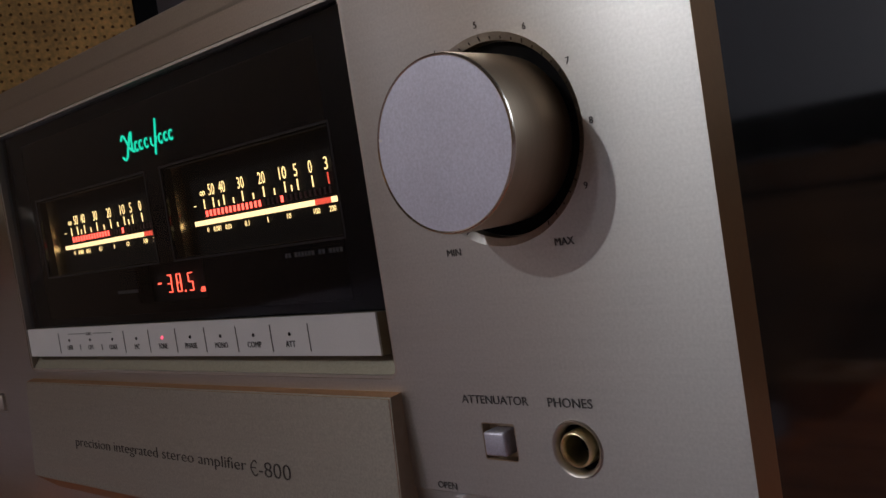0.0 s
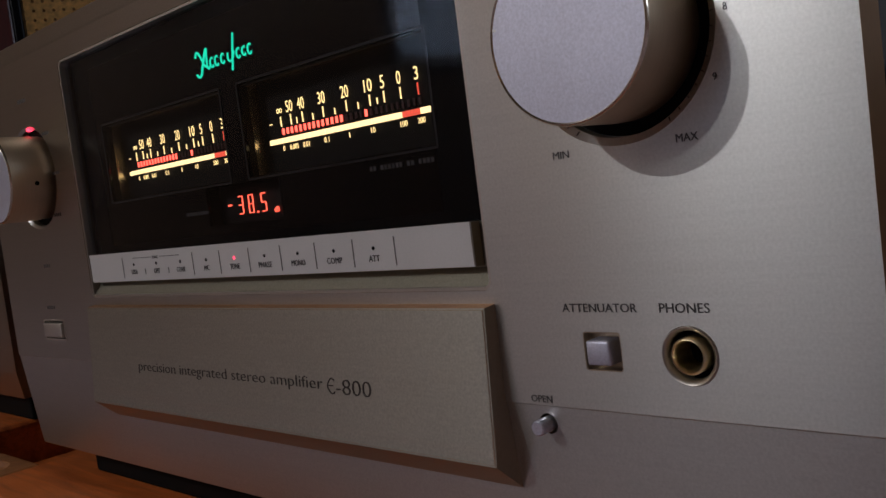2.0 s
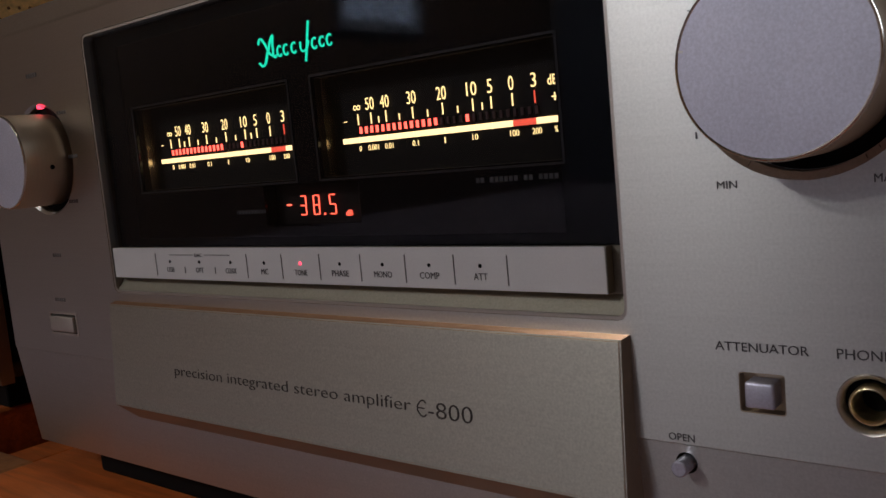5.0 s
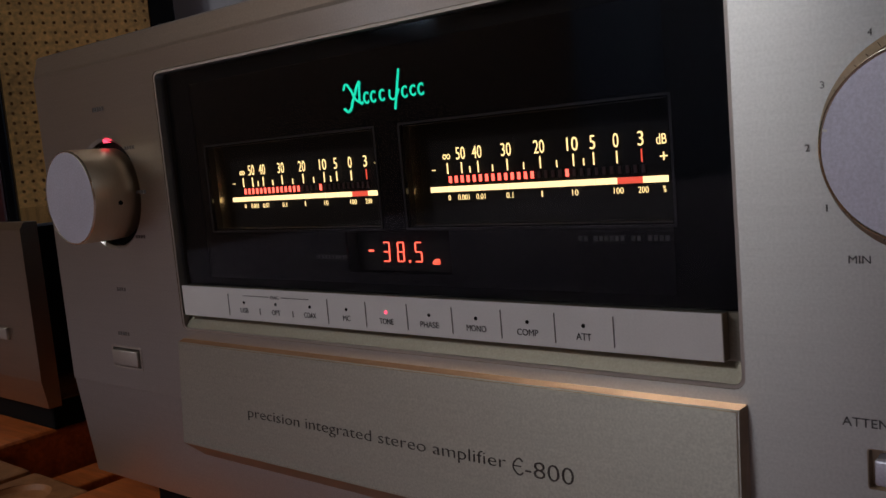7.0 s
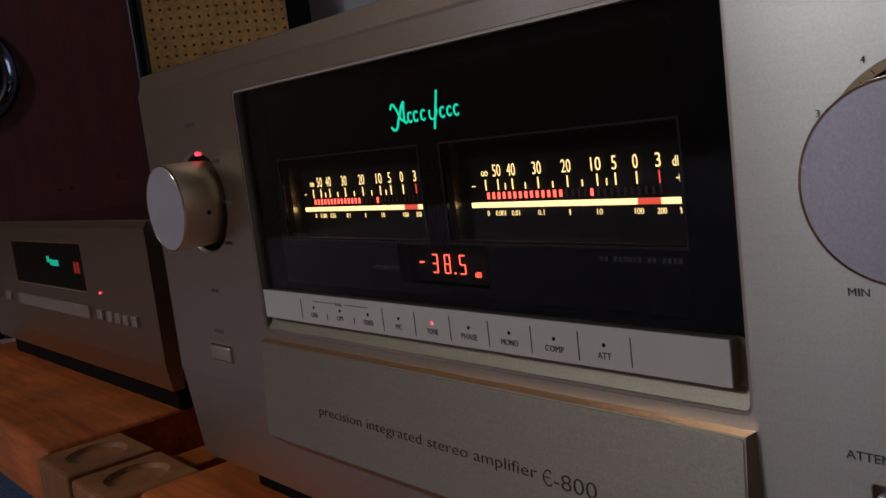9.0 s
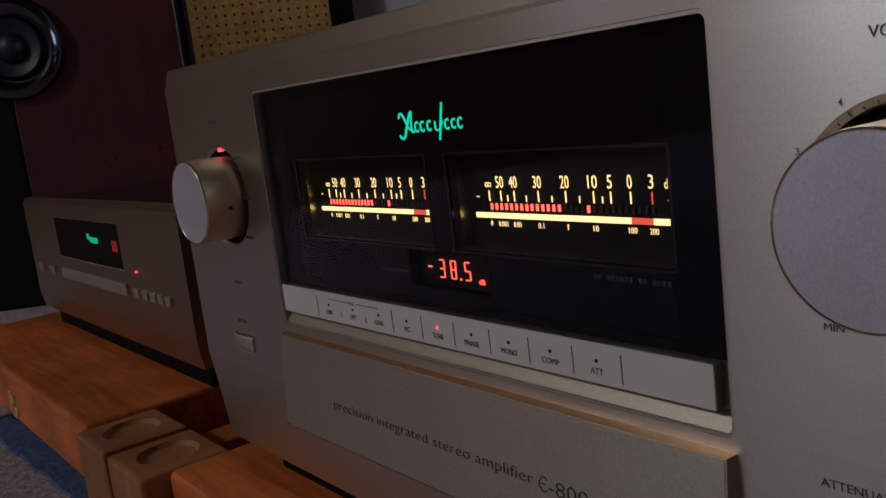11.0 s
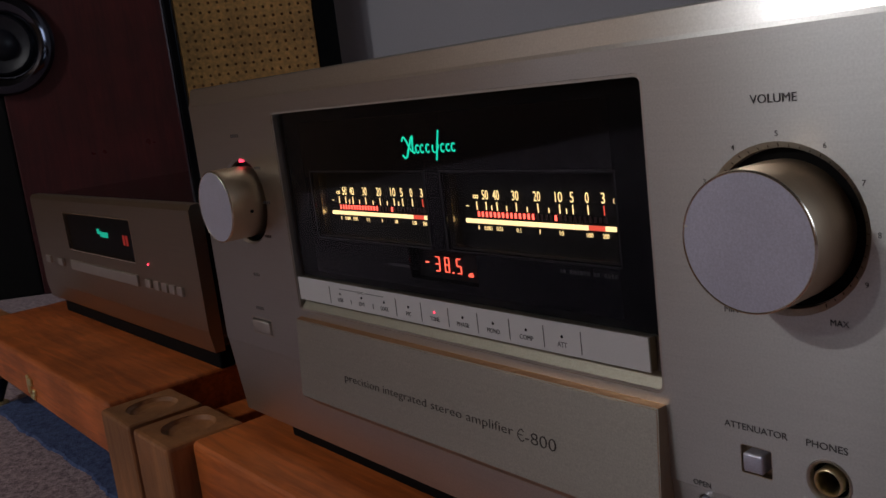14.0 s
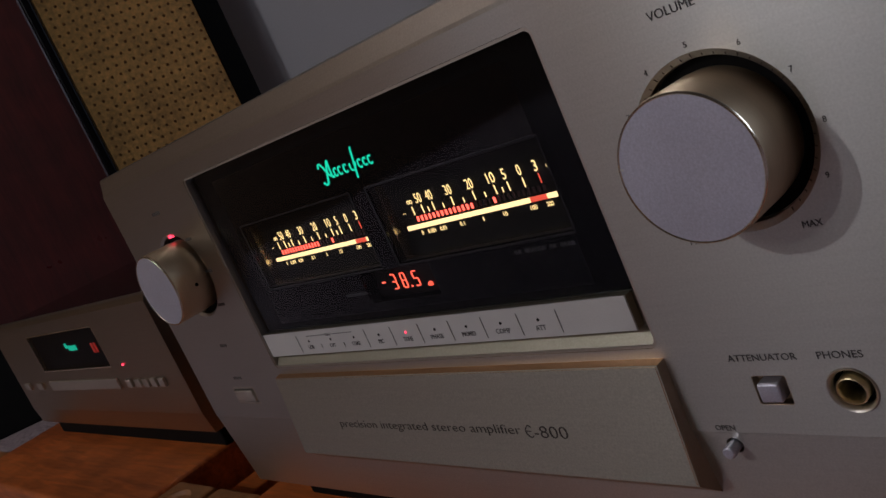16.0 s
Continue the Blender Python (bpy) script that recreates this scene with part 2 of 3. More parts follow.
def box(x0, x1, y0, y1, z0, z1, bevel=0.0, seg=2, bm=None):
    made = bmesh.new()
    bmesh.ops.create_cube(made, size=1)
    for v in made.verts:
        v.co = Vector(((x0 + x1) / 2 + v.co.x * (x1 - x0), (y0 + y1) / 2 + v.co.y * (y1 - y0), (z0 + z1) / 2 + v.co.z * (z1 - z0)))
    if bevel:
        bmesh.ops.bevel(made, geom=list(made.edges), offset=bevel, segments=seg, profile=0.5, affect="EDGES")
    if bm is None:
        return made
    me = bpy.data.meshes.new("t")
    made.to_mesh(me)
    made.free()
    bm.from_mesh(me)
    bpy.data.meshes.remove(me)
    return bm


def prism(points, y0, y1):
    """A closed outline in x and z, drawn out from y0 to y1."""
    bm = bmesh.new()
    a = [bm.verts.new((x, y0, z)) for x, z in points]
    b = [bm.verts.new((x, y1, z)) for x, z in points]
    bm.faces.new(a)
    bm.faces.new(b[::-1])
    for i in range(len(a)):
        j = (i + 1) % len(a)
        bm.faces.new((a[i], b[i], b[j], a[j]))
    return bm


def sweep_x(points, x0, x1):
    """A closed outline in y and z, drawn out along x."""
    bm = bmesh.new()
    a = [bm.verts.new((x0, y, z)) for y, z in points]
    b = [bm.verts.new((x1, y, z)) for y, z in points]
    bm.faces.new(a)
    bm.faces.new(b[::-1])
    for i in range(len(a)):
        j = (i + 1) % len(a)
        bm.faces.new((a[i], b[i], b[j], a[j]))
    return bm


def round_rect(x0, x1, z0, z1, r, n=6):
    pts = []
    for cx, cz, a0 in ((x1 - r, z1 - r, 0), (x0 + r, z1 - r, 90), (x0 + r, z0 + r, 180), (x1 - r, z0 + r, 270)):
        for i in range(n + 1):
            a = radians(a0 + 90 * i / n)
            pts.append((cx + r * math.cos(a), cz + r * math.sin(a)))
    return pts


def lathe(profile, n=64, bm=None):
    """A profile of (radius, y) turned round the y axis."""
    bm = bm or bmesh.new()
    rings = []
    for r, y in profile:
        if r < 1e-6:
            rings.append([bm.verts.new((0, y, 0))])
        else:
            rings.append([bm.verts.new((r * math.cos(2 * math.pi * i / n), y, r * math.sin(2 * math.pi * i / n))) for i in range(n)])
    for a, b in zip(rings, rings[1:]):
        for i in range(n):
            j = (i + 1) % n
            if len(a) == 1 and len(b) > 1:
                bm.faces.new((a[0], b[i], b[j]))
            elif len(b) == 1 and len(a) > 1:
                bm.faces.new((a[i], b[0], a[j]))
            elif len(a) > 1:
                bm.faces.new((a[i], b[i], b[j], a[j]))
    return bm


def ring_frame(outer, inner, y0, y1):
    """A frame between two outlines with the same count of points."""
    bm = bmesh.new()
    o0, o1 = [bm.verts.new((x, y0, z)) for x, z in outer], [bm.verts.new((x, y1, z)) for x, z in outer]
    i0, i1 = [bm.verts.new((x, y0, z)) for x, z in inner], [bm.verts.new((x, y1, z)) for x, z in inner]
    for k in range(len(outer)):
        j = (k + 1) % len(outer)
        for a, b in ((o0, i0), (i0, i1), (i1, o1), (o1, o0)):
            bm.faces.new((a[k], a[j], b[j], b[k]))
    return bm


def carve(ob, cutters):
    """Cuts holes into ob's mesh."""
    for bm in cutters:
        tool = new("cutter", mesh_of(bm, "cutter", BLACK))
        tool.parent = ob.parent
        mod = ob.modifiers.new("cut", "BOOLEAN")
        mod.operation, mod.solver, mod.object = "DIFFERENCE", "EXACT", tool
        me = bpy.data.meshes.new_from_object(ob.evaluated_get(bpy.context.evaluated_depsgraph_get()))
        ob.modifiers.clear()
        ob.data = me
        old = tool.data
        bpy.data.objects.remove(tool)
        bpy.data.meshes.remove(old)


def grain_uv(ob, along="z"):
    """A map whose first axis gives the way in which highlights stretch."""
    me = ob.data
    uv = me.uv_layers.new(name="grain")
    for loop in me.loops:
        c = me.vertices[loop.vertex_index].co
        uv.data[loop.index].uv = (c.z + 0.3 * c.y, c.x + 0.2 * c.y) if along == "z" else (c.x + 0.2 * c.y, c.z + 0.3 * c.y)


def words(text, cx, cz, w, h, y, material, parent, name="lettering", label="", depth=0.00012, thin=0.0):
    """Raised lettering that faces -y, fitted to a width and a height."""
    cu = bpy.data.curves.new("words", "FONT")
    cu.body, cu.align_x, cu.extrude, cu.resolution_u, cu.offset = text, "CENTER", 0.001, 3, -thin
    tmp = new("words", cu)
    me = bpy.data.meshes.new_from_object(tmp.evaluated_get(bpy.context.evaluated_depsgraph_get()))
    bpy.data.objects.remove(tmp)
    bpy.data.curves.remove(cu)
    co = np.array([v.co[:] for v in me.vertices])
    lo, hi = co.min(0), co.max(0)
    for v in me.vertices:
        q = (np.array(v.co[:]) - lo) / np.maximum(hi - lo, 1e-9)
        v.co = (cx + (q[0] - 0.5) * w, y - q[2] * depth, cz + (q[1] - 0.5) * h)
    me.materials.clear()
    me.materials.append(material)
    me.name = name
    ob = new(name, me)
    if parent:
        ob.parent = parent
        ob.matrix_parent_inverse = Matrix.Identity(4)
    if label:
        ob["label"] = label
    return ob


def stroke(points, r, y, material, parent, name="emblem_stroke", label=""):
    """A flat-ended tube through points in x and z."""
    cu = bpy.data.curves.new(name, "CURVE")
    cu.dimensions, cu.bevel_depth, cu.bevel_resolution = "3D", r, 2
    sp = cu.splines.new("BEZIER")
    sp.bezier_points.add(len(points) - 1)
    for b, (x, z) in zip(sp.bezier_points, points):
        b.co = (x, y, z)
        b.handle_left_type = b.handle_right_type = "AUTO"
    tmp = new(name, cu)
    me = bpy.data.meshes.new_from_object(tmp.evaluated_get(bpy.context.evaluated_depsgraph_get()))
    bpy.data.objects.remove(tmp)
    bpy.data.curves.remove(cu)
    me.materials.clear()
    me.materials.append(material)
    ob = new(name, me)
    ob.parent = parent
    if label:
        ob["label"] = label
    return ob


# ---- the room ----
X0, X1, Y0, Y1 = -2.6, 2.2, -4.6, 1.05


def slab(name, dims, material, label, category):
    return tagged(part(name, box(*dims), material), label, category, kind="structure")


slab("floor", (X0, X1, Y0, Y1, FLOOR - 0.1, FLOOR), CARPET, "grey-pink speckled carpet covering the floor", "carpet")
slab("ceiling", (X0, X1, Y0, Y1, CEIL, CEIL + 0.1), CEILING, "plain dark brown ceiling", "ceiling")
slab("wall_north", (X0 - 0.1, X1 + 0.1, Y1, Y1 + 0.1, FLOOR - 0.1, CEIL + 0.1), WALL, "plain grey-white painted wall", "wall")
slab("wall_south", (X0 - 0.1, X1 + 0.1, Y0 - 0.1, Y0, FLOOR - 0.1, CEIL + 0.1), DARK_WALL, "plain blue-grey painted wall", "wall")
slab("wall_west", (X0 - 0.1, X0, Y0, Y1, FLOOR - 0.1, CEIL + 0.1), WEST_WALL, "dark brown panelled wall", "wall")
slab("wall_east", (X1, X1 + 0.1, Y0, Y1, FLOOR - 0.1, CEIL + 0.1), EAST_WALL, "brown panelled wall", "wall")

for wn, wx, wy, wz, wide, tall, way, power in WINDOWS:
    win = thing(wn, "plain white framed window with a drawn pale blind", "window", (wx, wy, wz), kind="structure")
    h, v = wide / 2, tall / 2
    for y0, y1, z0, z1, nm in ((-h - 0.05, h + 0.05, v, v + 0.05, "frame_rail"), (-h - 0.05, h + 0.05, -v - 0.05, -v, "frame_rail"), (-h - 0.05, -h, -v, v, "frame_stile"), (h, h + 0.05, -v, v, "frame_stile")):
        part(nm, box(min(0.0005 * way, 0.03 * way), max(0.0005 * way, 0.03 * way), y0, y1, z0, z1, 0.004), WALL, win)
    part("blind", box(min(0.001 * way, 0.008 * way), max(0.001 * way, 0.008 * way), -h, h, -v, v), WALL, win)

rug_bm = bmesh.new()
edge = [(-0.905 + 0.00325 * i, -0.030 + 0.014 * i / 160 + 0.007 * noise.noise((i * 0.045, 3.1, 0)) + 0.002 * noise.noise((i * 0.31, 1.7, 0)) + 0.001 * noise.noise((i * 0.9, 5.2, 0))) for i in range(160)]
edge = [(-0.93, 0.44), (-0.925, 0.02), (-0.918, -0.010)] + edge + [(-0.39, 0.44)]
lower = [rug_bm.verts.new((x, y, FLOOR)) for x, y in edge]
upper = [rug_bm.verts.new((x * 0.998 - 0.001, y + 0.002, FLOOR + 0.0025)) for x, y in edge]
rug_bm.faces.new(upper)
for i in range(len(edge)):
    k = (i + 1) % len(edge)
    rug_bm.faces.new((lower[i], lower[k], upper[k], upper[i]))
rug = tagged(part("rug", rug_bm, RUG), "dark blue pile rug lying under the rack", "rug")


# ---- wooden racks ----
def rack(x0, x1, front, group):
    """A low board on four posts: plank, front rail, posts with stacking cups, spikes."""
    r = thing("audio_rack", "low orange-brown hardwood rack board on corner posts with spikes", "rack", ((x0 + x1) / 2, 0.2, FLOOR), group)
    off = Vector(r.location)

    def add(name, bm, m, parent=r, label="", smooth=None):
        bmesh.ops.translate(bm, verts=bm.verts, vec=-off)
        return part(name, bm, m, parent, label, smooth)
    add("plank", box(x0 + 0.066, x1 - 0.066, front, 0.46, -0.050, 0, 0.005, 3), CHERRY, label="worn orange-brown plank top")
    add("rear_rail", box(x0 + 0.066, x1 - 0.066, 0.43, 0.455, -0.070, -0.0505, 0.002), CHERRY)
    for px in (x0, x1 - 0.064):
        add("side_rail", box(px + 0.014, px + 0.05, 0.02, 0.42, -0.066, -0.028, 0.002), CHERRY)
        for py in (-0.047, 0.41):
            post = add("post", box(px, px + 0.064, py, py + 0.06, -0.082, -0.0015, 0.003, 2), CHERRY_UP, label="square hardwood post with end grain")
            cx, cy = px + 0.032, py + 0.031
            dish = lathe([(0.0, 0.006), (0.0205, 0.006), (0.020, -0.0005), (0.0175, -0.003), (0.0115, -0.0045), (0.0, -0.0045)], 40)
            bmesh.ops.rotate(dish, verts=dish.verts, matrix=Matrix.Rotation(radians(90), 3, "X"))
            bmesh.ops.translate(dish, verts=dish.verts, vec=Vector((cx, cy, -0.0015)) - off)
            carve(post, [dish])
            post.data.materials.clear()
            post.data.materials.append(CHERRY_UP)
            for poly in post.data.polygons:
                poly.material_index = 0
            sp = lathe([(0.0, 0.0), (0.0015, 0.0005), (0.004, 0.006), (0.0145, 0.030), (0.0145, 0.0405), (0.0, 0.0405)], 32)
            bmesh.ops.rotate(sp, verts=sp.verts, matrix=Matrix.Rotation(radians(90), 3, "X"))
            bmesh.ops.translate(sp, verts=sp.verts, vec=(cx, cy, FLOOR))
            spike = add("spike", sp, DARK_STEEL, r, "dark steel cone spike", 40)
            disc = lathe([(0.0, 0.0), (0.0085, 0.0), (0.0090, 0.0008), (0.0086, 0.0032), (0.0040, 0.0036), (0.0, 0.0036)], 32)
            bmesh.ops.rotate(disc, verts=disc.verts, matrix=Matrix.Rotation(radians(90), 3, "X"))
            bmesh.ops.translate(disc, verts=disc.verts, vec=(cx, cy, FLOOR))
            add("spike_foot", disc, GOLD, spike, "small shiny gold foot disc", 40)
    return r, add


RACK_GROUP = "low wooden racks in a row"
rack_a, add_a = rack(-0.962, -0.328, -0.040, RACK_GROUP)
rack_b, add_b = rack(-0.322, 0.385, -0.030, RACK_GROUP)
badge = bmesh.new()
for bx, bz, bw, bh in ((-0.642, -0.030, 0.006, 0.020), (-0.634, -0.026, 0.008, 0.008), (-0.628, -0.036, 0.010, 0.006), (-0.636, -0.042, 0.012, 0.005)):
    box(bx, bx + bw, -0.0425, -0.0396, bz - bh / 2, bz + bh / 2, 0.0008, 1, badge)
add_a("badge", badge, GOLD, label="small shiny gold metal badge")


# ---- amplifier ----
amp = thing("amplifier", "champagne aluminium stereo amplifier with lit meters, standing on a wooden rack", "amplifier")
W = 0.2325
profile = [(0.0, 0.0701), (0.0, 0.2262), (0.0008, 0.2278), (0.0030, 0.2362), (0.0042, 0.2370), (0.0125, 0.2370), (0.0125, 0.0165), (0.0074, 0.0165), (0.0064, 0.0172), (0.0005, 0.0696)]
panel_bm = sweep_x(profile, -W, W)
panel = part("front_panel", panel_bm, ALU, amp, "brushed champagne aluminium front panel")
KNOBS = {"volume": (0.1752, 0.1655), "source": (-0.1745, 0.1655)}


def at_knob(bm, k):
    bmesh.ops.translate(bm, verts=bm.verts, vec=(KNOBS[k][0], 0, KNOBS[k][1]))
    return bm


cuts = [prism(round_rect(-0.1275, 0.1275, 0.1025, 0.2172, 0.0035), -0.02, 0.03)]
for k, big in (("volume", 0.0272), ("source", 0.0266)):
    cuts.append(at_knob(lathe([(0, -0.001), (big + 0.0009, -0.001), (big, 0.0), (0.0252, 0.0013), (0.0250, 0.0042), (0.0, 0.0042)], 96), k))
cuts.append(prism(round_rect(0.1568, 0.1682, 0.0808, 0.0912, 0.0008, 3), -0.01, 0.006))
cuts.append(prism(round_rect(-0.1905, -0.1645, 0.0798, 0.0912, 0.0008, 3), -0.01, 0.006))
jack_cut = lathe([(0, -0.001), (0.0078, -0.001), (0.0072, 0.0), (0.0062, 0.0014), (0.0062, 0.009), (0, 0.009)], 48)
bmesh.ops.translate(jack_cut, verts=jack_cut.verts, vec=(0.1872, 0, 0.0858))
cuts.append(jack_cut)
open_cut = lathe([(0, -0.01), (0.0030, -0.01), (0.0030, 0.008), (0, 0.008)], 32)
bmesh.ops.translate(open_cut, verts=open_cut.verts, vec=(0.1412, 0, 0.0645))
cuts.append(open_cut)
carve(panel, cuts)
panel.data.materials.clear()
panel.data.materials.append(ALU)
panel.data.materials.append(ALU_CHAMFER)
panel.data.materials.append(EDGE_BROWN)
# recess walls get the darkened metal in place of shade; end faces are browner
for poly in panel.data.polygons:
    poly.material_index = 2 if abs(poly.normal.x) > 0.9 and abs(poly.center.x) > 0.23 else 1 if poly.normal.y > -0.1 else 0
grain_uv(panel)

# casing behind the panel
part("casing", box(-0.2215, 0.2215, 0.0180, 0.40, 0.018, 0.228, 0.002), GLOSS_BLACK, amp, "dark glossy metal casing")
for sx in (-1, 1):
    part("side_panel", box(min(sx * 0.222, sx * 0.2285), max(sx * 0.222, sx * 0.2285), 0.0129, 0.40, 0.020, 0.232, 0.0015), GLOSS_BLACK, amp, "glossy dark side panel")
part("top_cover", box(-0.2285, 0.2285, 0.0130, 0.40, 0.2285, 0.2345, 0.001), ALU_SATIN, amp)
part("base", box(-0.1980, 0.1980, 0.0190, 0.40, 0.0, 0.0178, 0.002), BLACK_MATT, amp, "set-back matt black base")

# display window
part("window_bezel", ring_frame(round_rect(-0.1274, 0.1274, 0.1026, 0.2171, 0.0034), round_rect(-0.1264, 0.1264, 0.1036, 0.2160, 0.0025), 0.0003, 0.0045), ALU_SATIN, amp, "thin polished window edge")
grain_uv(part("window_sill", sweep_x([(0.0007, 0.1037), (0.0047, 0.1090), (0.0050, 0.1226), (0.0058, 0.1226), (0.0058, 0.1037)], -0.1262, 0.1262), SILL, amp, "sloping sill behind the indicator strip"))
mask_bm = bmesh.new()
for x0, x1, z0, z1 in ((-0.110, 0.107, 0.182, 0.2098), (-0.110, -0.1035, 0.147, 0.182), (-0.0052, 0.0085, 0.147, 0.182),
                       (-0.110, 0.107, 0.1455, 0.147), (-0.110, -0.024, 0.130, 0.1455), (0.026, 0.107, 0.130, 0.1455), (-0.110, 0.107, 0.1262, 0.130)):
    box(x0, x1, 0.006, 0.0072, z0, z1, 0, 1, mask_bm)
mask = part("display_mask", mask_bm, PLATE, amp, "glossy black display plate with two meter windows")
border_bm = bmesh.new()
for x0, x1, z0, z1 in ((-0.1262, 0.1262, 0.2098, 0.2158), (-0.1262, -0.110, 0.1262, 0.2098), (0.107, 0.1262, 0.1262, 0.2098), (-0.1262, 0.1262, 0.1228, 0.1262)):
    box(x0, x1, 0.0058, 0.0072, z0, z1, 0, 1, border_bm)
part("display_border", border_bm, BLACK, mask, "matt black border round the display plate")
pane = part("window_pane", box(-0.1262, 0.1262, 0.0030, 0.0040, 0.1228, 0.2158), PANE, amp, "clear reflective display pane")
pane.visible_shadow = False

# emblem: plain strokes in the emblem's colour
EY = 0.0058
emblem = stroke([(-0.0185, 0.1905), (-0.0165, 0.1893), (-0.0135, 0.1935), (-0.0108, 0.1985), (-0.0098, 0.1995)], 0.00048, EY, LIT_GREEN, amp, "emblem", "lit teal script emblem")
stroke([(-0.0182, 0.1972), (-0.0168, 0.1990), (-0.0150, 0.1975), (-0.0120, 0.1930), (-0.0095, 0.1918)], 0.00042, EY, LIT_GREEN, emblem)
stroke([(-0.0098, 0.1995), (-0.0104, 0.1950), (-0.0098, 0.1916), (-0.0085, 0.1922)], 0.0004, EY, LIT_GREEN, emblem)
for i, ex in enumerate((-0.0070, -0.0036, 0.0006, 0.0112, 0.0150, 0.0186)):
    w2, h2 = 0.0012, 0.0018 if i != 4 else 0.0016
    cz2 = 0.1934 + 0.00005 * i
    stroke([(ex + w2, cz2 + h2 * 0.7), (ex, cz2 + h2), (ex - w2, cz2), (ex, cz2 - h2), (ex + w2, cz2 - h2 * 0.6)], 0.00036, EY, LIT_GREEN, emblem)
stroke([(0.0092, 0.2016), (0.0077, 0.1948), (0.0062, 0.1880)], 0.00042, EY, LIT_GREEN, emblem, "emblem_stem")
stroke([(0.0042, 0.1950), (0.0044, 0.1922), (0.0056, 0.1916), (0.0072, 0.1924), (0.0086, 0.1950)], 0.00036, EY, LIT_GREEN, emblem)

emblem.location.x += 0.0010

# the two level meters
OFFS = {"50": 0.0062, "40": 0.0132, "30": 0.0252, "20": 0.0380, "10": 0.0502, "5": 0.0573, "0": 0.0652, "3": 0.0733}
LOWER = {"0": 0.0, "0.001": 0.0062, "0.01": 0.0135, "0.1": 0.0254, "1": 0.0380, "10": 0.0502, "100": 0.0652, "200": 0.0733, "%": 0.0800}
SY = 0.0142
seg_lit = mesh_of(box(-0.0005, 0.0005, SY - 0.0002, SY + 0.0002, 0.1611, 0.1634), "segment", LIT_SEG)
seg_dim = mesh_of(box(-0.0005, 0.0005, SY - 0.0002, SY + 0.0002, 0.1611, 0.1634), "segment", DIM_SEG)
for x_inf, wx0, wx1 in ((-0.0912, -0.1035, -0.0052), (0.0212, 0.0085, 0.107)):
    meter = part("level_meter", box(wx0, wx1, SY + 0.0005, SY + 0.0012, 0.147, 0.182), METER_BACK, amp, "lit bar level meter with cream scale")
    for y0, y1, nm, m in ((0.0073, SY - 0.0040, "meter_wall", METER_BACK), (SY - 0.0040, SY + 0.0005, "reflector", METER_WALL)):
        walls = bmesh.new()
        box(wx0 - 0.0004, wx0, y0, y1, 0.147, 0.182, 0, 1, walls)
        box(wx1, wx1 + 0.0004, y0, y1, 0.147, 0.182, 0, 1, walls)
        box(wx0, wx1, y0, y1, 0.1466, 0.147, 0, 1, walls)
        box(wx0, wx1, y0, y1, 0.182, 0.1824, 0, 1, walls)
        part(nm, walls, m, meter)
    part("meter_edge", ring_frame(round_rect(wx0 - 0.0012, wx1 + 0.0012, 0.1458, 0.1832, 0.0006, 2), round_rect(wx0 - 0.0005, wx1 + 0.0005, 0.1465, 0.1825, 0.0004, 2), 0.0057, 0.0062), METER_EDGE, meter)
    for x0, x1, m in ((-0.0082, -0.0002, LIT_CREAM), (0.0002, 0.0130, LIT_CREAM), (0.0134, 0.0250, LIT_CREAM), (0.0254, 0.0378, LIT_CREAM), (0.0382, 0.0500, LIT_CREAM), (0.0504, 0.0571, LIT_CREAM), (0.0575, 0.0650, LIT_CREAM), (0.0650, 0.0732, LIT_RED), (0.0734, 0.0812, LIT_CREAM)):
        part("scale_bar", box(x_inf + x0, x_inf + x1, SY - 0.0002, SY + 0.0004, 0.1580, 0.1599), m, meter)
    words("∞", x_inf, 0.1702, 0.0034, 0.0018, SY, LIT_NUM, meter, "numeral")
    for txt, off in OFFS.items():
        words(txt, x_inf + off, 0.1711, 0.0040 if len(txt) == 2 else 0.0019, 0.0043, SY, LIT_NUM, meter, "numeral")
    words("dB", x_inf + 0.0798, 0.1705, 0.0032, 0.0030, SY, LIT_NUM, meter)
    words("+", x_inf + 0.0803, 0.1655, 0.0024, 0.0024, SY, LIT_NUM, meter)
    words("-", x_inf - 0.0062, 0.1658, 0.0018, 0.0004, SY, LIT_NUM, meter)
    for off in (0.0, *OFFS.values()):
        part("tick", box(x_inf + off - 0.00016, x_inf + off + 0.00016, SY - 0.0001, SY + 0.0003, 0.1642, 0.1680), LIT_RED if off == 0.0733 else LIT_NUM, meter)
    for off in (0.0097, 0.0192, 0.0316, 0.0441, 0.0538):
        part("tick", box(x_inf + off - 0.00014, x_inf + off + 0.00014, SY - 0.0001, SY + 0.0003, 0.1642, 0.1664), LIT_NUM, meter)
    for txt, off in LOWER.items():
        words(txt, x_inf + off, 0.1560, 0.0005 if txt == "1" else 0.0011 * len(txt) - (0.0006 if "." in txt else 0), 0.0019, SY, LIT_NUM, meter, "numeral")
    for i in range(29):
        lit = i < 14 or i == 18
        seg = new("segment", seg_lit if lit else seg_dim)
        seg.parent = meter
        seg.location = (x_inf + 0.0009 + 0.0026 * i, 0, 0)
    if x_inf > 0:
        for i in range(17):
            if i not in (2, 9, 12):
                part("faint_mark", box(0.0765 + i * 0.00175, 0.0777 + i * 0.00175, 0.0056, 0.0059, 0.1419, 0.1434), FAINT, mask)

# digital readout
readout = part("readout", box(-0.024, 0.026, 0.0124, 0.0130, 0.130, 0.1455), METER_BACK, amp, "red seven-segment level readout")
RY = 0.0118
SEGS = {"3": "abgcd", "8": "abcdefg", "5": "afgcd"}


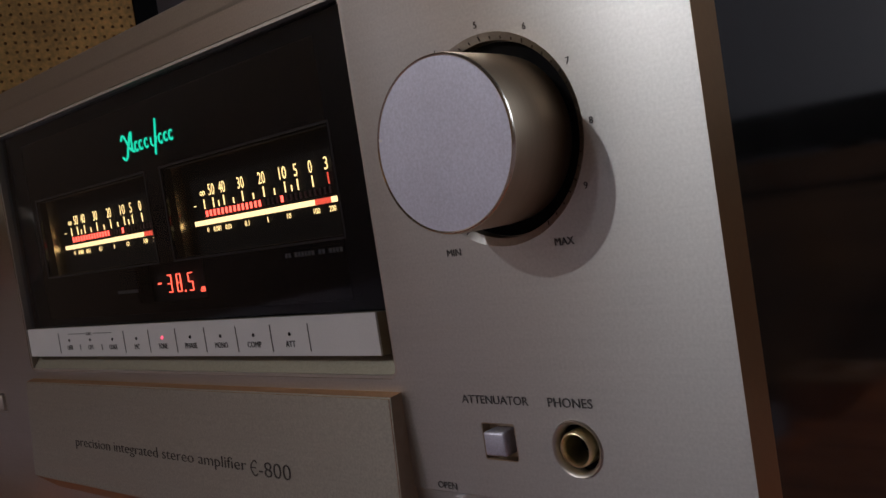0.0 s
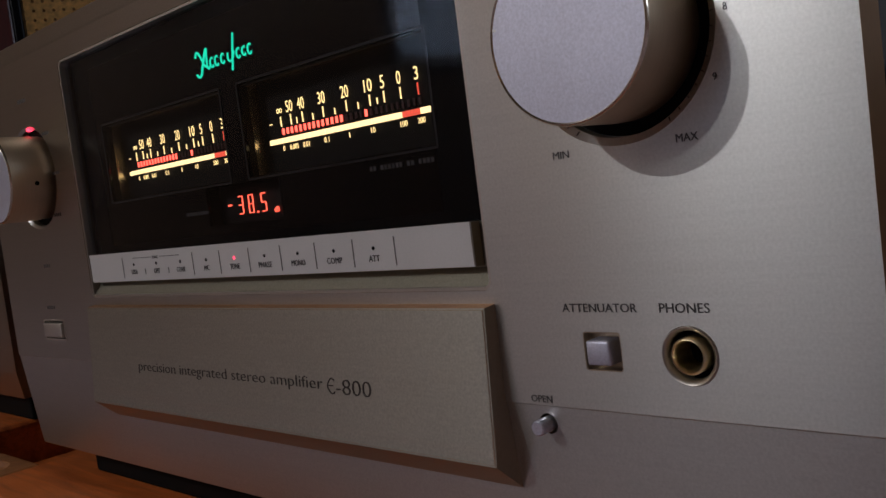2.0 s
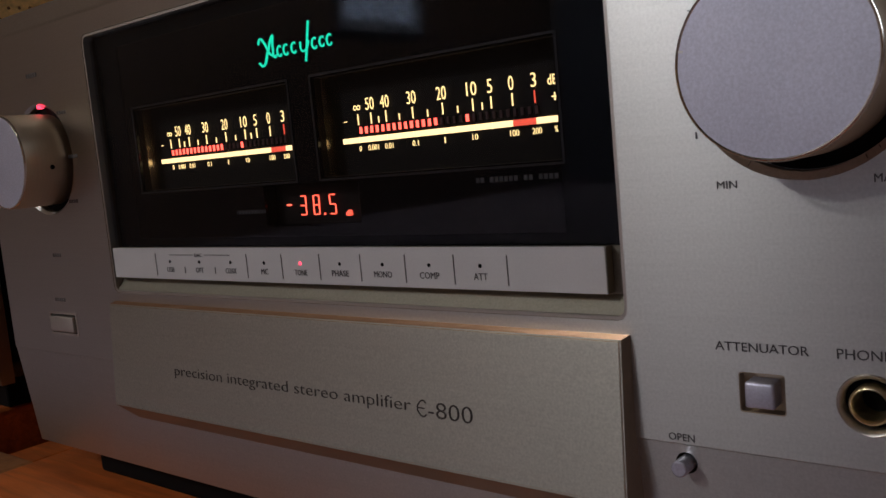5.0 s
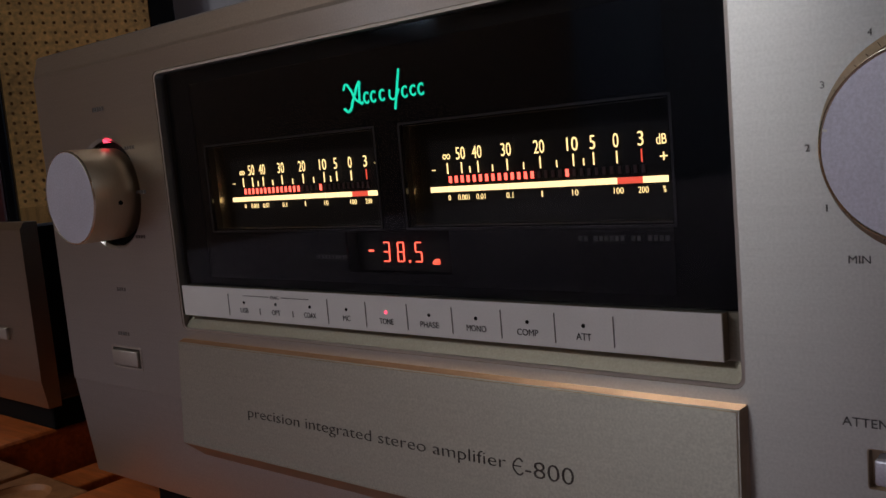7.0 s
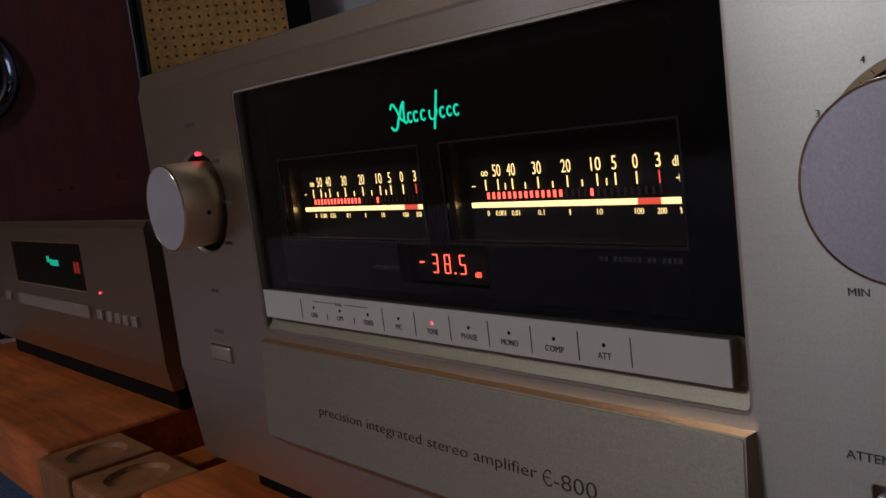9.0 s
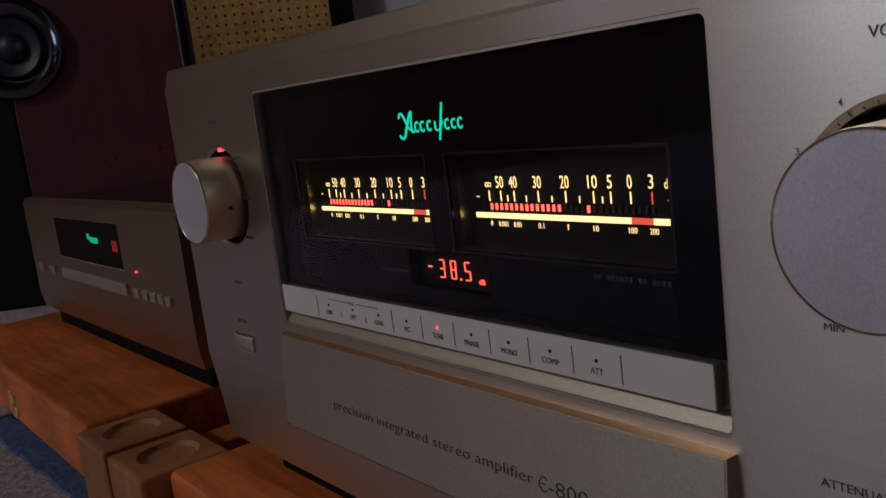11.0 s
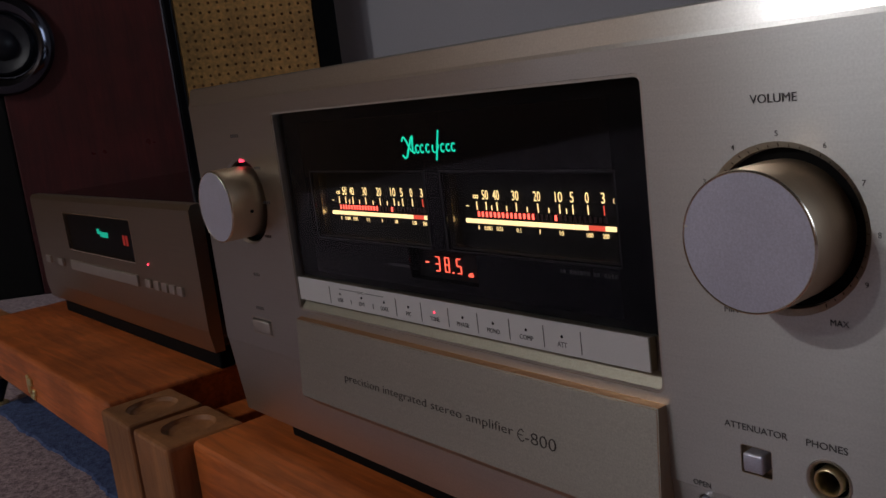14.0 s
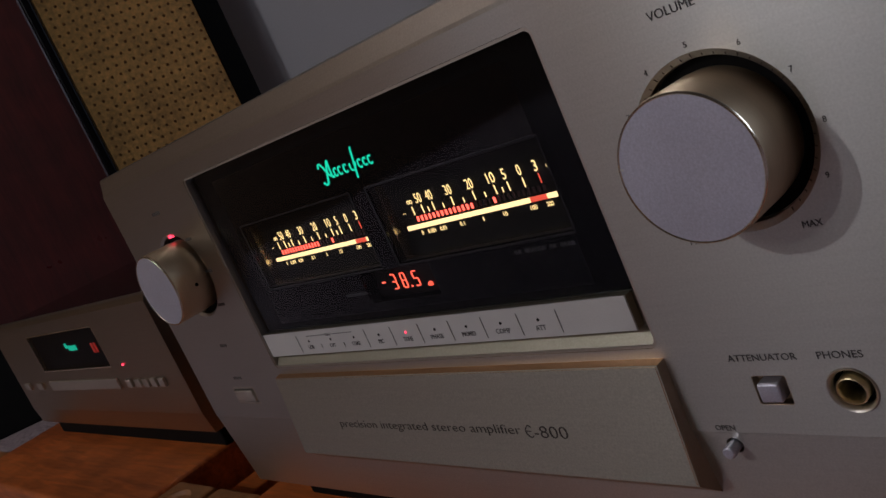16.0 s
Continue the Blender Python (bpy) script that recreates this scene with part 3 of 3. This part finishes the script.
def seven(ch, cx, cz, w=0.0029, h=0.0070, s=0.00042):
    bm = bmesh.new()
    place = {"a": (0, h / 2, w, s), "g": (0, 0, w, s), "d": (0, -h / 2, w, s), "b": (w / 2, h / 4, s, h / 2), "c": (w / 2, -h / 4, s, h / 2), "f": (-w / 2, h / 4, s, h / 2), "e": (-w / 2, -h / 4, s, h / 2)}
    for c in SEGS[ch]:
        px, pz, pw, ph = place[c]
        lean = 0.03 * pz / h * 0.01
        box(cx + px + lean - pw / 2 * 0.92, cx + px + lean + pw / 2 * 0.92, RY, RY + 0.0003, cz + pz - ph / 2 * 0.92, cz + pz + ph / 2 * 0.92, 0, 1, bm)
    return part("digit", bm, LIT_DIGIT, readout)


seven("3", -0.0092, 0.1371)
seven("8", -0.0021, 0.1371)
seven("5", 0.0065, 0.1371)
part("minus_sign", box(-0.0182, -0.0157, RY, RY + 0.0003, 0.1372, 0.1378), LIT_DIGIT, readout)
part("decimal_point", box(0.0016, 0.0023, RY, RY + 0.0003, 0.1333, 0.1340), LIT_DIGIT, readout)
words("dB", 0.0147, 0.1337, 0.0034, 0.0020, RY, LIT_DIGIT, readout)
for i in range(9):
    part("faint_mark", box(-0.0405 + i * 0.0019, -0.0391 + i * 0.0019, 0.0056, 0.0059, 0.1353, 0.1366), FAINT, mask)

# indicator strip under the window
strip = part("indicator_strip", prism([(-0.1245, 0.1097), (0.1218, 0.1097), (0.1218, 0.1229), (-0.1245, 0.1229)], 0.0, 0.0008), SILVER, amp, "pale silver indicator strip with printed words")
part("strip_body", box(-0.1243, 0.1216, 0.0008, 0.0046, 0.1095, 0.1227), ALU_CHAMFER, strip, "milled bronze-toned strip body")
for i, (txt, wd) in enumerate((("USB", 0.0050), ("OPT", 0.0050), ("COAX", 0.0066), ("MC", 0.0038), ("TONE", 0.0066), ("PHASE", 0.0082), ("MONO", 0.0080), ("COMP", 0.0080), ("ATT", 0.0052))):
    cx = -0.0815 + 0.0201 * i
    words(txt, cx, 0.1138, wd, 0.0021, -0.0001, PRINT, strip)
    led = lathe([(0, -0.0003), (0.0006, -0.0002), (0.0007, 0.0002)], 16)
    bmesh.ops.translate(led, verts=led.verts, vec=(cx, 0, 0.1171))
    part("indicator_lamp", led, LIT_LED if txt == "TONE" else BLACK_MATT, strip, "lit red indicator lamp" if txt == "TONE" else "")
    part("divider", box(cx + 0.0099, cx + 0.01022, -0.0002, 0.0004, 0.1125 if i < 2 else 0.1112, 0.1150 if i < 2 else 0.1205), PALE_PRINT, strip)
part("divider", box(-0.0915 - 0.0003, -0.0915, -0.0002, 0.0004, 0.1112, 0.1205), PALE_PRINT, strip)
for x0, x1 in ((-0.0815, -0.0652), (-0.0575, -0.0413)):
    part("bracket_line", box(x0, x1, -0.0002, 0.0004, 0.11985, 0.1201), PRINT, strip)
words("DAC", -0.0614, 0.1199, 0.0050, 0.0014, -0.0001, PRINT, strip)

# hinged flap with engraved words
flap_bm = bmesh.new()
fr = [(-0.1270, 0.0527), (0.1270, 0.0527), (0.1266, 0.0980), (-0.1266, 0.0980)]
bk = [(-0.1272, 0.0432), (0.1272, 0.0432), (0.1278, 0.0988), (-0.1278, 0.0988)]
va = [flap_bm.verts.new((x, -0.0042 if z > 0.07 else -0.0074, z)) for x, z in fr]
vb = [flap_bm.verts.new((x, 0.0004 if z > 0.07 else 0.0034, z)) for x, z in bk]
flap_bm.faces.new(va)
flap_bm.faces.new(vb[::-1])
for i in range(4):
    j = (i + 1) % 4
    flap_bm.faces.new((va[i], vb[i], vb[j], va[j]))
bmesh.ops.bevel(flap_bm, geom=[e for e in flap_bm.edges if all(v.co.y < -0.004 for v in e.verts)], offset=0.0005, segments=2, affect="EDGES")
flap_bm.normal_update()
bmesh.ops.recalc_face_normals(flap_bm, faces=flap_bm.faces)
# top and underside take warm reflections as colour, bevels a paler highlight metal
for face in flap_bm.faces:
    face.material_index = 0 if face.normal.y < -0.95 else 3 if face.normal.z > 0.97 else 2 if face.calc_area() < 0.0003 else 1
flap = part("flap", flap_bm, [FLAP, ALU_CHAMFER, ALU_EDGE, WARM_TOP], amp, "raised brushed aluminium flap with engraved words", None)
grain_uv(flap)


def engraved(ob):
    """Leans lettering with the flap's sloping front."""
    for v in ob.data.vertices:
        v.co.y += -0.00585 - (v.co.z - 0.0747) * -0.0707


engraved(words("precision integrated stereo amplifier", -0.0140, 0.0716, 0.130, 0.0054, 0.0, ENGRAVE, flap, label="thin engraved words", depth=0.0002, thin=0.014))
engraved(words("-800", 0.0672, 0.0716, 0.0176, 0.0052, 0.0, ENGRAVE, flap, depth=0.0002, thin=0.014))
engraved(stroke([(0.0575, 0.0734), (0.0562, 0.0742), (0.0545, 0.0732), (0.0538, 0.0716), (0.0545, 0.0700), (0.0562, 0.0690), (0.0577, 0.0699)], 0.00026, 0.0, ENGRAVE, flap, "letter_curve"))
engraved(stroke([(0.0538, 0.0717), (0.0570, 0.0717)], 0.00022, 0.0, ENGRAVE, flap, "letter_bar"))


def knob(name, k, label, notch_angle, hole):
    body = at_knob(lathe([(0.02165, -0.0193), (0.02175, -0.0188), (0.02175, -0.0005), (0.02145, 0.0005), (0.02145, 0.0041), (0.0, 0.0041)], 96), k)
    b = part(name, body, ALU_SIDE, amp, label, 35)
    rim = at_knob(lathe([(0.02085, -0.0199), (0.02115, -0.0202), (0.02145, -0.0200), (0.02165, -0.0193)], 96), k)
    part("rim", rim, ALU_EDGE, b, "polished chamfer", 60)
    face = at_knob(lathe([(0.0, -0.0198), (0.02085, -0.0199)], 96), k)
    part("face", face, KNOB_FACE, b, "fine blasted silver face")
    nb = bmesh.new()
    box(0.0199, 0.0210, -0.0200, -0.0196, -0.00028, 0.00028, 0, 1, nb)
    bmesh.ops.rotate(nb, verts=nb.verts, matrix=Matrix.Rotation(radians(-notch_angle), 3, "Y"))
    part("pointer", at_knob(nb, k), SILVER, b)
    if hole:
        hb = lathe([(0, -0.0003), (0.0010, -0.0003), (0.0011, 0.0)], 20)
        bmesh.ops.rotate(hb, verts=hb.verts, matrix=Matrix.Rotation(radians(90), 3, "Z"))
        bmesh.ops.translate(hb, verts=hb.verts, vec=(0.02165, -0.0075, -0.004))
        part("set_screw", at_knob(hb, k), BLACK_MATT, b)
    # black ring stands in for the shade in the gap behind the knob
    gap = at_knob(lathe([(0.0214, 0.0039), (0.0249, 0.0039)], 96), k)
    part("gap_shade_ring", gap, BLACK_MATT, b)
    return b


knob("volume_knob", "volume", "large round volume knob with pale face", 168, False)
src = knob("source_knob", "source", "round selector knob with pale face", 90, True)
for i in range(41):
    a = radians(240 - 7.5 * i)
    t0 = bmesh.new()
    long = i % 4 == 0
    box(0.0255, 0.0262 if not long else 0.0266, -0.0002, 0.0002, -0.00010, 0.00010, 0, 1, t0)
    for v in t0.verts:
        v.co.y += 0.0013 * (0.0272 - v.co.x) / 0.0020 - 0.00012
    bmesh.ops.rotate(t0, verts=t0.verts, matrix=Matrix.Rotation(-a, 3, "Y"))
    part("dial_mark", at_knob(t0, "volume"), PALE_PRINT, panel)
for i in range(1, 10):
    a = radians(240 - 30 * i)
    words(str(i), 0.1752 + 0.0296 * math.cos(a), 0.1655 + 0.0296 * math.sin(a), 0.0004 if i == 1 else 0.0010, 0.0017, -0.0001, PRINT, panel, "numeral")
words("MIN", 0.1566, 0.1381, 0.0050, 0.0019, -0.0001, PRINT, panel)
words("MAX", 0.1925, 0.1381, 0.0056, 0.0019, -0.0001, PRINT, panel)
words("VOLUME", 0.1747, 0.2056, 0.0150, 0.0027, -0.0001, PRINT, panel)
words("ATTENUATOR", 0.1627, 0.0976, 0.0228, 0.0023, -0.0001, PRINT, panel)
words("PHONES", 0.1870, 0.0976, 0.0133, 0.0024, -0.0001, PRINT, panel)
words("OPEN", 0.1407, 0.0719, 0.0072, 0.0020, -0.0001, PRINT, panel)
# words too small to read
for cx, cz, n, ch in ((-0.1745, 0.2056, 5, 0.0020), (-0.1745, 0.1195, 4, 0.0018), (-0.1775, 0.0975, 5, 0.0018), (-0.1520, 0.1860, 4, 0.0016), (-0.1470, 0.1655, 4, 0.0016), (-0.1520, 0.1450, 4, 0.0016)):
    for i in range(n):
        bx = cx + (i - n / 2) * 0.0021
        part("print_mark", box(bx, bx + 0.0014, -0.0002, 0.0003, cz - ch / 2, cz + ch / 2), PALE_PRINT, panel)

# source lamp above the knob
lamp_bm = box(-0.1736, -0.1731, -0.0003, 0.002, 0.1896, 0.1914, 0, 1)
box(-0.1731, -0.1710, -0.0003, 0.002, 0.1896, 0.1900, 0, 1, lamp_bm)
part("source_lamp", lamp_bm, LIT_LED, amp, "small lit red lamp")

# push buttons, jack, release button
att = part("attenuator_button", box(0.1589, 0.1661, -0.0024, 0.0055, 0.0827, 0.0893, 0.0007, 3), KNOB_FACE, amp, "square silver push button", 40)
part("button_frame", ring_frame(round_rect(0.1567, 0.1683, 0.0807, 0.0913, 0.0009, 3), round_rect(0.1571, 0.1679, 0.0811, 0.0909, 0.0006, 3), 0.0001, 0.005), ALU_CHAMFER, att)
part("button_well", box(0.1570, 0.1680, 0.0032, 0.0056, 0.0810, 0.0910), ALU_CHAMFER, att)
power = part("power_button", box(-0.1885, -0.1668, -0.0014, 0.0055, 0.0815, 0.0892, 0.0006, 3), ALU_SATIN, amp, "wide silver push button", 40)
part("button_frame", ring_frame(round_rect(-0.1906, -0.1644, 0.0797, 0.0913, 0.0009, 3), round_rect(-0.1893, -0.1657, 0.0808, 0.0902, 0.0006, 3), -0.0002, 0.005), ALU_SATIN, power)
part("button_well", box(-0.1903, -0.1647, 0.0050, 0.0056, 0.0800, 0.0910), BLACK_MATT, power)


def at_jack(bm):
    bmesh.ops.translate(bm, verts=bm.verts, vec=(0.1872, 0, 0.0858))
    return bm


jack = part("headphone_jack", at_jack(lathe([(0.0047, 0.0060), (0.0047, -0.0004), (0.0044, -0.0010), (0.0041, -0.0011), (0.0037, -0.0006), (0.0035, 0.0004), (0.0034, 0.002), (0.0034, 0.008)], 48)), BRASS, amp, "round brass headphone socket", 50)
part("socket_hole", at_jack(lathe([(0, 0.0070), (0.0034, 0.0070)], 32)), BLACK_MATT, jack)
part("groove", at_jack(lathe([(0.0047, 0.0034), (0.0063, 0.0034)], 48)), BLACK_MATT, jack)
part("collar", at_jack(lathe([(0.0061, 0.0030), (0.0062, 0.0004), (0.0068, -0.0004), (0.0072, -0.0006), (0.0076, 0.0002)], 48)), ALU_SATIN, jack, "thin metal collar", 60)
ob_bm = lathe([(0.0, -0.0044), (0.0018, -0.0044), (0.0022, -0.0040), (0.0022, 0.0070)], 32)
bmesh.ops.translate(ob_bm, verts=ob_bm.verts, vec=(0.1412, 0, 0.0645))
rel = part("release_button", ob_bm, KNOB_FACE, amp, "small round silver release button", 40)
rw = lathe([(0.0022, 0.0072), (0.0037, 0.0072)], 24)
bmesh.ops.translate(rw, verts=rw.verts, vec=(0.1412, 0, 0.0645))
part("button_well", rw, BLACK_MATT, rel)

# ---- disc player on the other rack ----
PX, PY = -0.6055, 0.047
player = thing("disc_player", "champagne aluminium disc player with dark display on a wooden rack", "disc player", (PX, PY, 0))
pp = sweep_x([(0.0, 0.0400), (0.0, 0.1440), (0.003, 0.1488), (0.012, 0.1488), (0.012, 0.0205), (0.0030, 0.0205)], -0.2325, 0.2325)
ppan = part("front_panel", pp, PLAYER_ALU, player, "brushed champagne aluminium front panel")
carve(ppan, [prism(round_rect(-0.1120, 0.0920, 0.0882, 0.1312, 0.003), -0.02, 0.008)])
ppan.data.materials.clear()
ppan.data.materials.append(PLAYER_ALU)
for poly in ppan.data.polygons:
    poly.material_index = 0
grain_uv(ppan)
part("casing", box(-0.226, 0.226, 0.0125, 0.36, 0.022, 0.1465, 0.002), GLOSS_BLACK, player, "dark metal casing")
DIM_RED = glow("dim_red_digit", (0.8, 0.05, 0.04), 0.16)
DIM_GREEN = glow("dim_teal_mark", (0.01, 0.70, 0.45), 0.45)
dsp = part("display", box(-0.1115, 0.0915, 0.004, 0.0078, 0.0886, 0.1308), BLACK, player, "black display with lit emblem")
part("bezel", ring_frame(round_rect(-0.1121, 0.0921, 0.0881, 0.1313, 0.003), round_rect(-0.1110, 0.0910, 0.0892, 0.1302, 0.002), -0.0003, 0.004), ALU_EDGE, dsp)
for ex, ew, ez in ((-0.017, 0.006, 0.1135), (-0.009, 0.004, 0.1110), (-0.004, 0.0035, 0.1106), (0.0005, 0.0035, 0.1104), (0.005, 0.004, 0.1106), (0.010, 0.004, 0.1106)):
    part("emblem_mark", box(ex, ex + ew, 0.0034, 0.0042, ez - 0.0028, ez + 0.0028), DIM_GREEN, dsp, "lit teal mark")
for ex in (0.056, 0.064):
    part("digit_mark", box(ex, ex + 0.005, 0.0034, 0.0042, 0.103, 0.113), DIM_RED, dsp)
part("disc_tray", box(-0.1110, 0.0910, -0.0022, 0.004, 0.0655, 0.0768, 0.0008, 2), ALU_SATIN, player, "long silver disc tray front")
for bx in (-0.198, -0.150, 0.117, 0.138, 0.156, 0.173, 0.190):
    w3 = 0.009 if bx < 0 else 0.0055
    part("push_button", box(bx - w3, bx + w3, -0.0025, 0.004, 0.0670, 0.0755, 0.0008, 2), ALU_SATIN, player, "small champagne push button")
pled = lathe([(0, -0.0014), (0.0009, -0.0009), (0.0011, 0.001)], 16)
bmesh.ops.translate(pled, verts=pled.verts, vec=(0.1215, 0, 0.0898))
part("standby_lamp", pled, LIT_LED, player, "lit red lamp")
part("base", box(-0.2165, 0.2165, 0.0125, 0.36, 0.0, 0.0215, 0.002), BLACK_MATT, player, "set-back matt black base")

# ---- loudspeaker behind the player ----
SPK = thing("loudspeaker", "tall dark red veneered loudspeaker with a round driver", "loudspeaker", (-1.662, 0.280, FLOOR))
SPK.scale = (1.22, 1.22, 1.22)
SPK.rotation_euler = (0, 0, radians(57))
SB = -FLOOR
part("cabinet", box(-0.030, 0.258, 0.0, 0.085, 0.0, 0.95, 0.004), RED_WOOD, SPK, "dark red veneered cabinet", None)
part("edge_trim", box(0.2585, 0.274, -0.004, 0.02, 0.0, 0.95, 0.003), BLACK, SPK, "narrow black edge strip")
part("baffle", box(-0.200, -0.0305, 0.002, 0.085, 0.0, 0.95, 0.004), BLACK_MATT, SPK, "black baffle")
drv = lathe([(0.085, 0.0), (0.085, -0.010), (0.080, -0.017), (0.070, -0.020), (0.060, -0.014), (0.050, -0.002)], 72)
bmesh.ops.translate(drv, verts=drv.verts, vec=(-0.014, 0, 0.312 + SB))
driver = part("driver", drv, mat("dark_chrome", (0.10, 0.105, 0.13), 0.12, 1.0, vary=0.1), SPK, "round driver with dark polished ring", 40)
cn = lathe([(0.050, -0.002), (0.047, -0.006), (0.042, -0.003), (0.026, -0.0005), (0.025, -0.003), (0.016, -0.012), (0.0, -0.016)], 64)
bmesh.ops.translate(cn, verts=cn.verts, vec=(-0.014, 0, 0.312 + SB))
part("cone", cn, CONE, driver, "dark grey cone", 40)
drv2 = lathe([(0.050, 0.0), (0.050, -0.008), (0.044, -0.011), (0.036, -0.006), (0.022, -0.004), (0.0, -0.016)], 56)
bmesh.ops.translate(drv2, verts=drv2.verts, vec=(0, 0, 0.475 + SB))
part("tweeter", drv2, CONE, SPK, "small round driver", 40)

# ---- perforated panel in the corner ----
PL, PR = Vector((-1.7134, 0.6057, 0)), Vector((-1.538, 0.938, 0))
peg_dir = (PR - PL).normalized()
peg_w = (PR - PL).length
board = thing("perforated_panel", "tall yellow-brown perforated hardboard panel in a black frame", "panel", (PL.x, PL.y, FLOOR))
board.rotation_euler = (0, 0, math.atan2(peg_dir.y, peg_dir.x))
cols, rows_n = 18, 48
cell = peg_w / cols
hole_r = cell * 0.175
verts, faces = [], []
for i in range(cols):
    for j in range(rows_n):
        cx, cz = (i + 0.5) * cell, (j + 0.5) * cell
        base = len(verts)
        for dx, dz in ((1, 0), (1, 1), (0, 1), (-1, 1), (-1, 0), (-1, -1), (0, -1), (1, -1)):
            verts.append((cx + dx * cell / 2, 0, cz + dz * cell / 2))
        for yy in (0.0, 0.005):
            for k in range(8):
                a = math.pi * k / 4
                verts.append((cx + hole_r * math.cos(a), yy, cz + hole_r * math.sin(a)))
        for k in range(8):
            m2 = (k + 1) % 8
            faces.append((base + k, base + m2, base + 8 + m2, base + 8 + k))
            faces.append((base + 8 + k, base + 8 + m2, base + 16 + m2, base + 16 + k))
pm = bpy.data.meshes.new("perforated_sheet")
pm.from_pydata(verts, [], faces)
pm.materials.append(PEG)
sheet = new("perforated_sheet", pm)
sheet.parent = board
sheet["kind"] = "stuff"
sheet["label"] = "yellow-brown hardboard sheet with rows of holes"
BH = cell * rows_n
part("backing", box(0.0, peg_w, 0.0055, 0.02, 0.0, BH), mat("dark_brown_felt", (0.30, 0.15, 0.055), 0.9, vary=0.2), board)
part("frame_stile", box(-0.010, -0.0005, 0.004, 0.03, 0.0, BH + 0.03, 0.002), BLACK_MATT, board, "black frame upright")
part("frame_stile", box(peg_w + 0.0005, peg_w + 0.054, -0.006, 0.03, 0.0, BH + 0.03, 0.002), BLACK_MATT, board, "black frame upright")
part("frame_rail", box(0.0, peg_w, -0.005, 0.03, BH, BH + 0.03, 0.002), BLACK_MATT, board)

# ---- low sideboard against the rear wall ----
side = thing("sideboard", "low dark brown wooden sideboard against the wall", "sideboard", (0.865, 0.875, FLOOR))
part("carcass", box(-0.54, 0.54, -0.10, 0.170, 0.0, 0.237, 0.003), BROWN_WOOD, side)
part("top_board", box(-0.555, 0.555, -0.118, 0.172, 0.2375, 0.271, 0.004), BROWN_WOOD, side)
for i in range(3):
    part("door", box(-0.532 + i * 0.356, -0.184 + i * 0.356, -0.1185, -0.1005, 0.02, 0.232, 0.003), BROWN_WOOD, side)
case = thing("equipment_case", "flat matt black equipment case on the sideboard", "case", (0.865, 0.875, FLOOR + 0.271))
part("case_body", box(-0.505, 0.505, -0.105, 0.13, 0.005, 0.050, 0.003), BLACK_MATT, case)
for fx in (-0.43, 0.43):
    for fy in (-0.075, 0.10):
        part("foot", box(fx - 0.015, fx + 0.015, fy - 0.015, fy + 0.015, 0.0, 0.0055, 0.001), BLACK_MATT, case)

# ---- ceiling lamps ----
for lx, ly, lz, power in LAMPS:
    fit_ = thing("ceiling_lamp", "small white ceiling lamp with a bare bulb", "lamp", (lx, ly, CEIL), "ceiling lamps")
    cap = lathe([(0, 0), (0.05, 0), (0.05, -0.02), (0.02, -0.03), (0.02, -0.09), (0, -0.09)], 32)
    bmesh.ops.rotate(cap, verts=cap.verts, matrix=Matrix.Rotation(radians(90), 3, "X"))
    part("lamp_holder", cap, CEILING, fit_, "", 40)
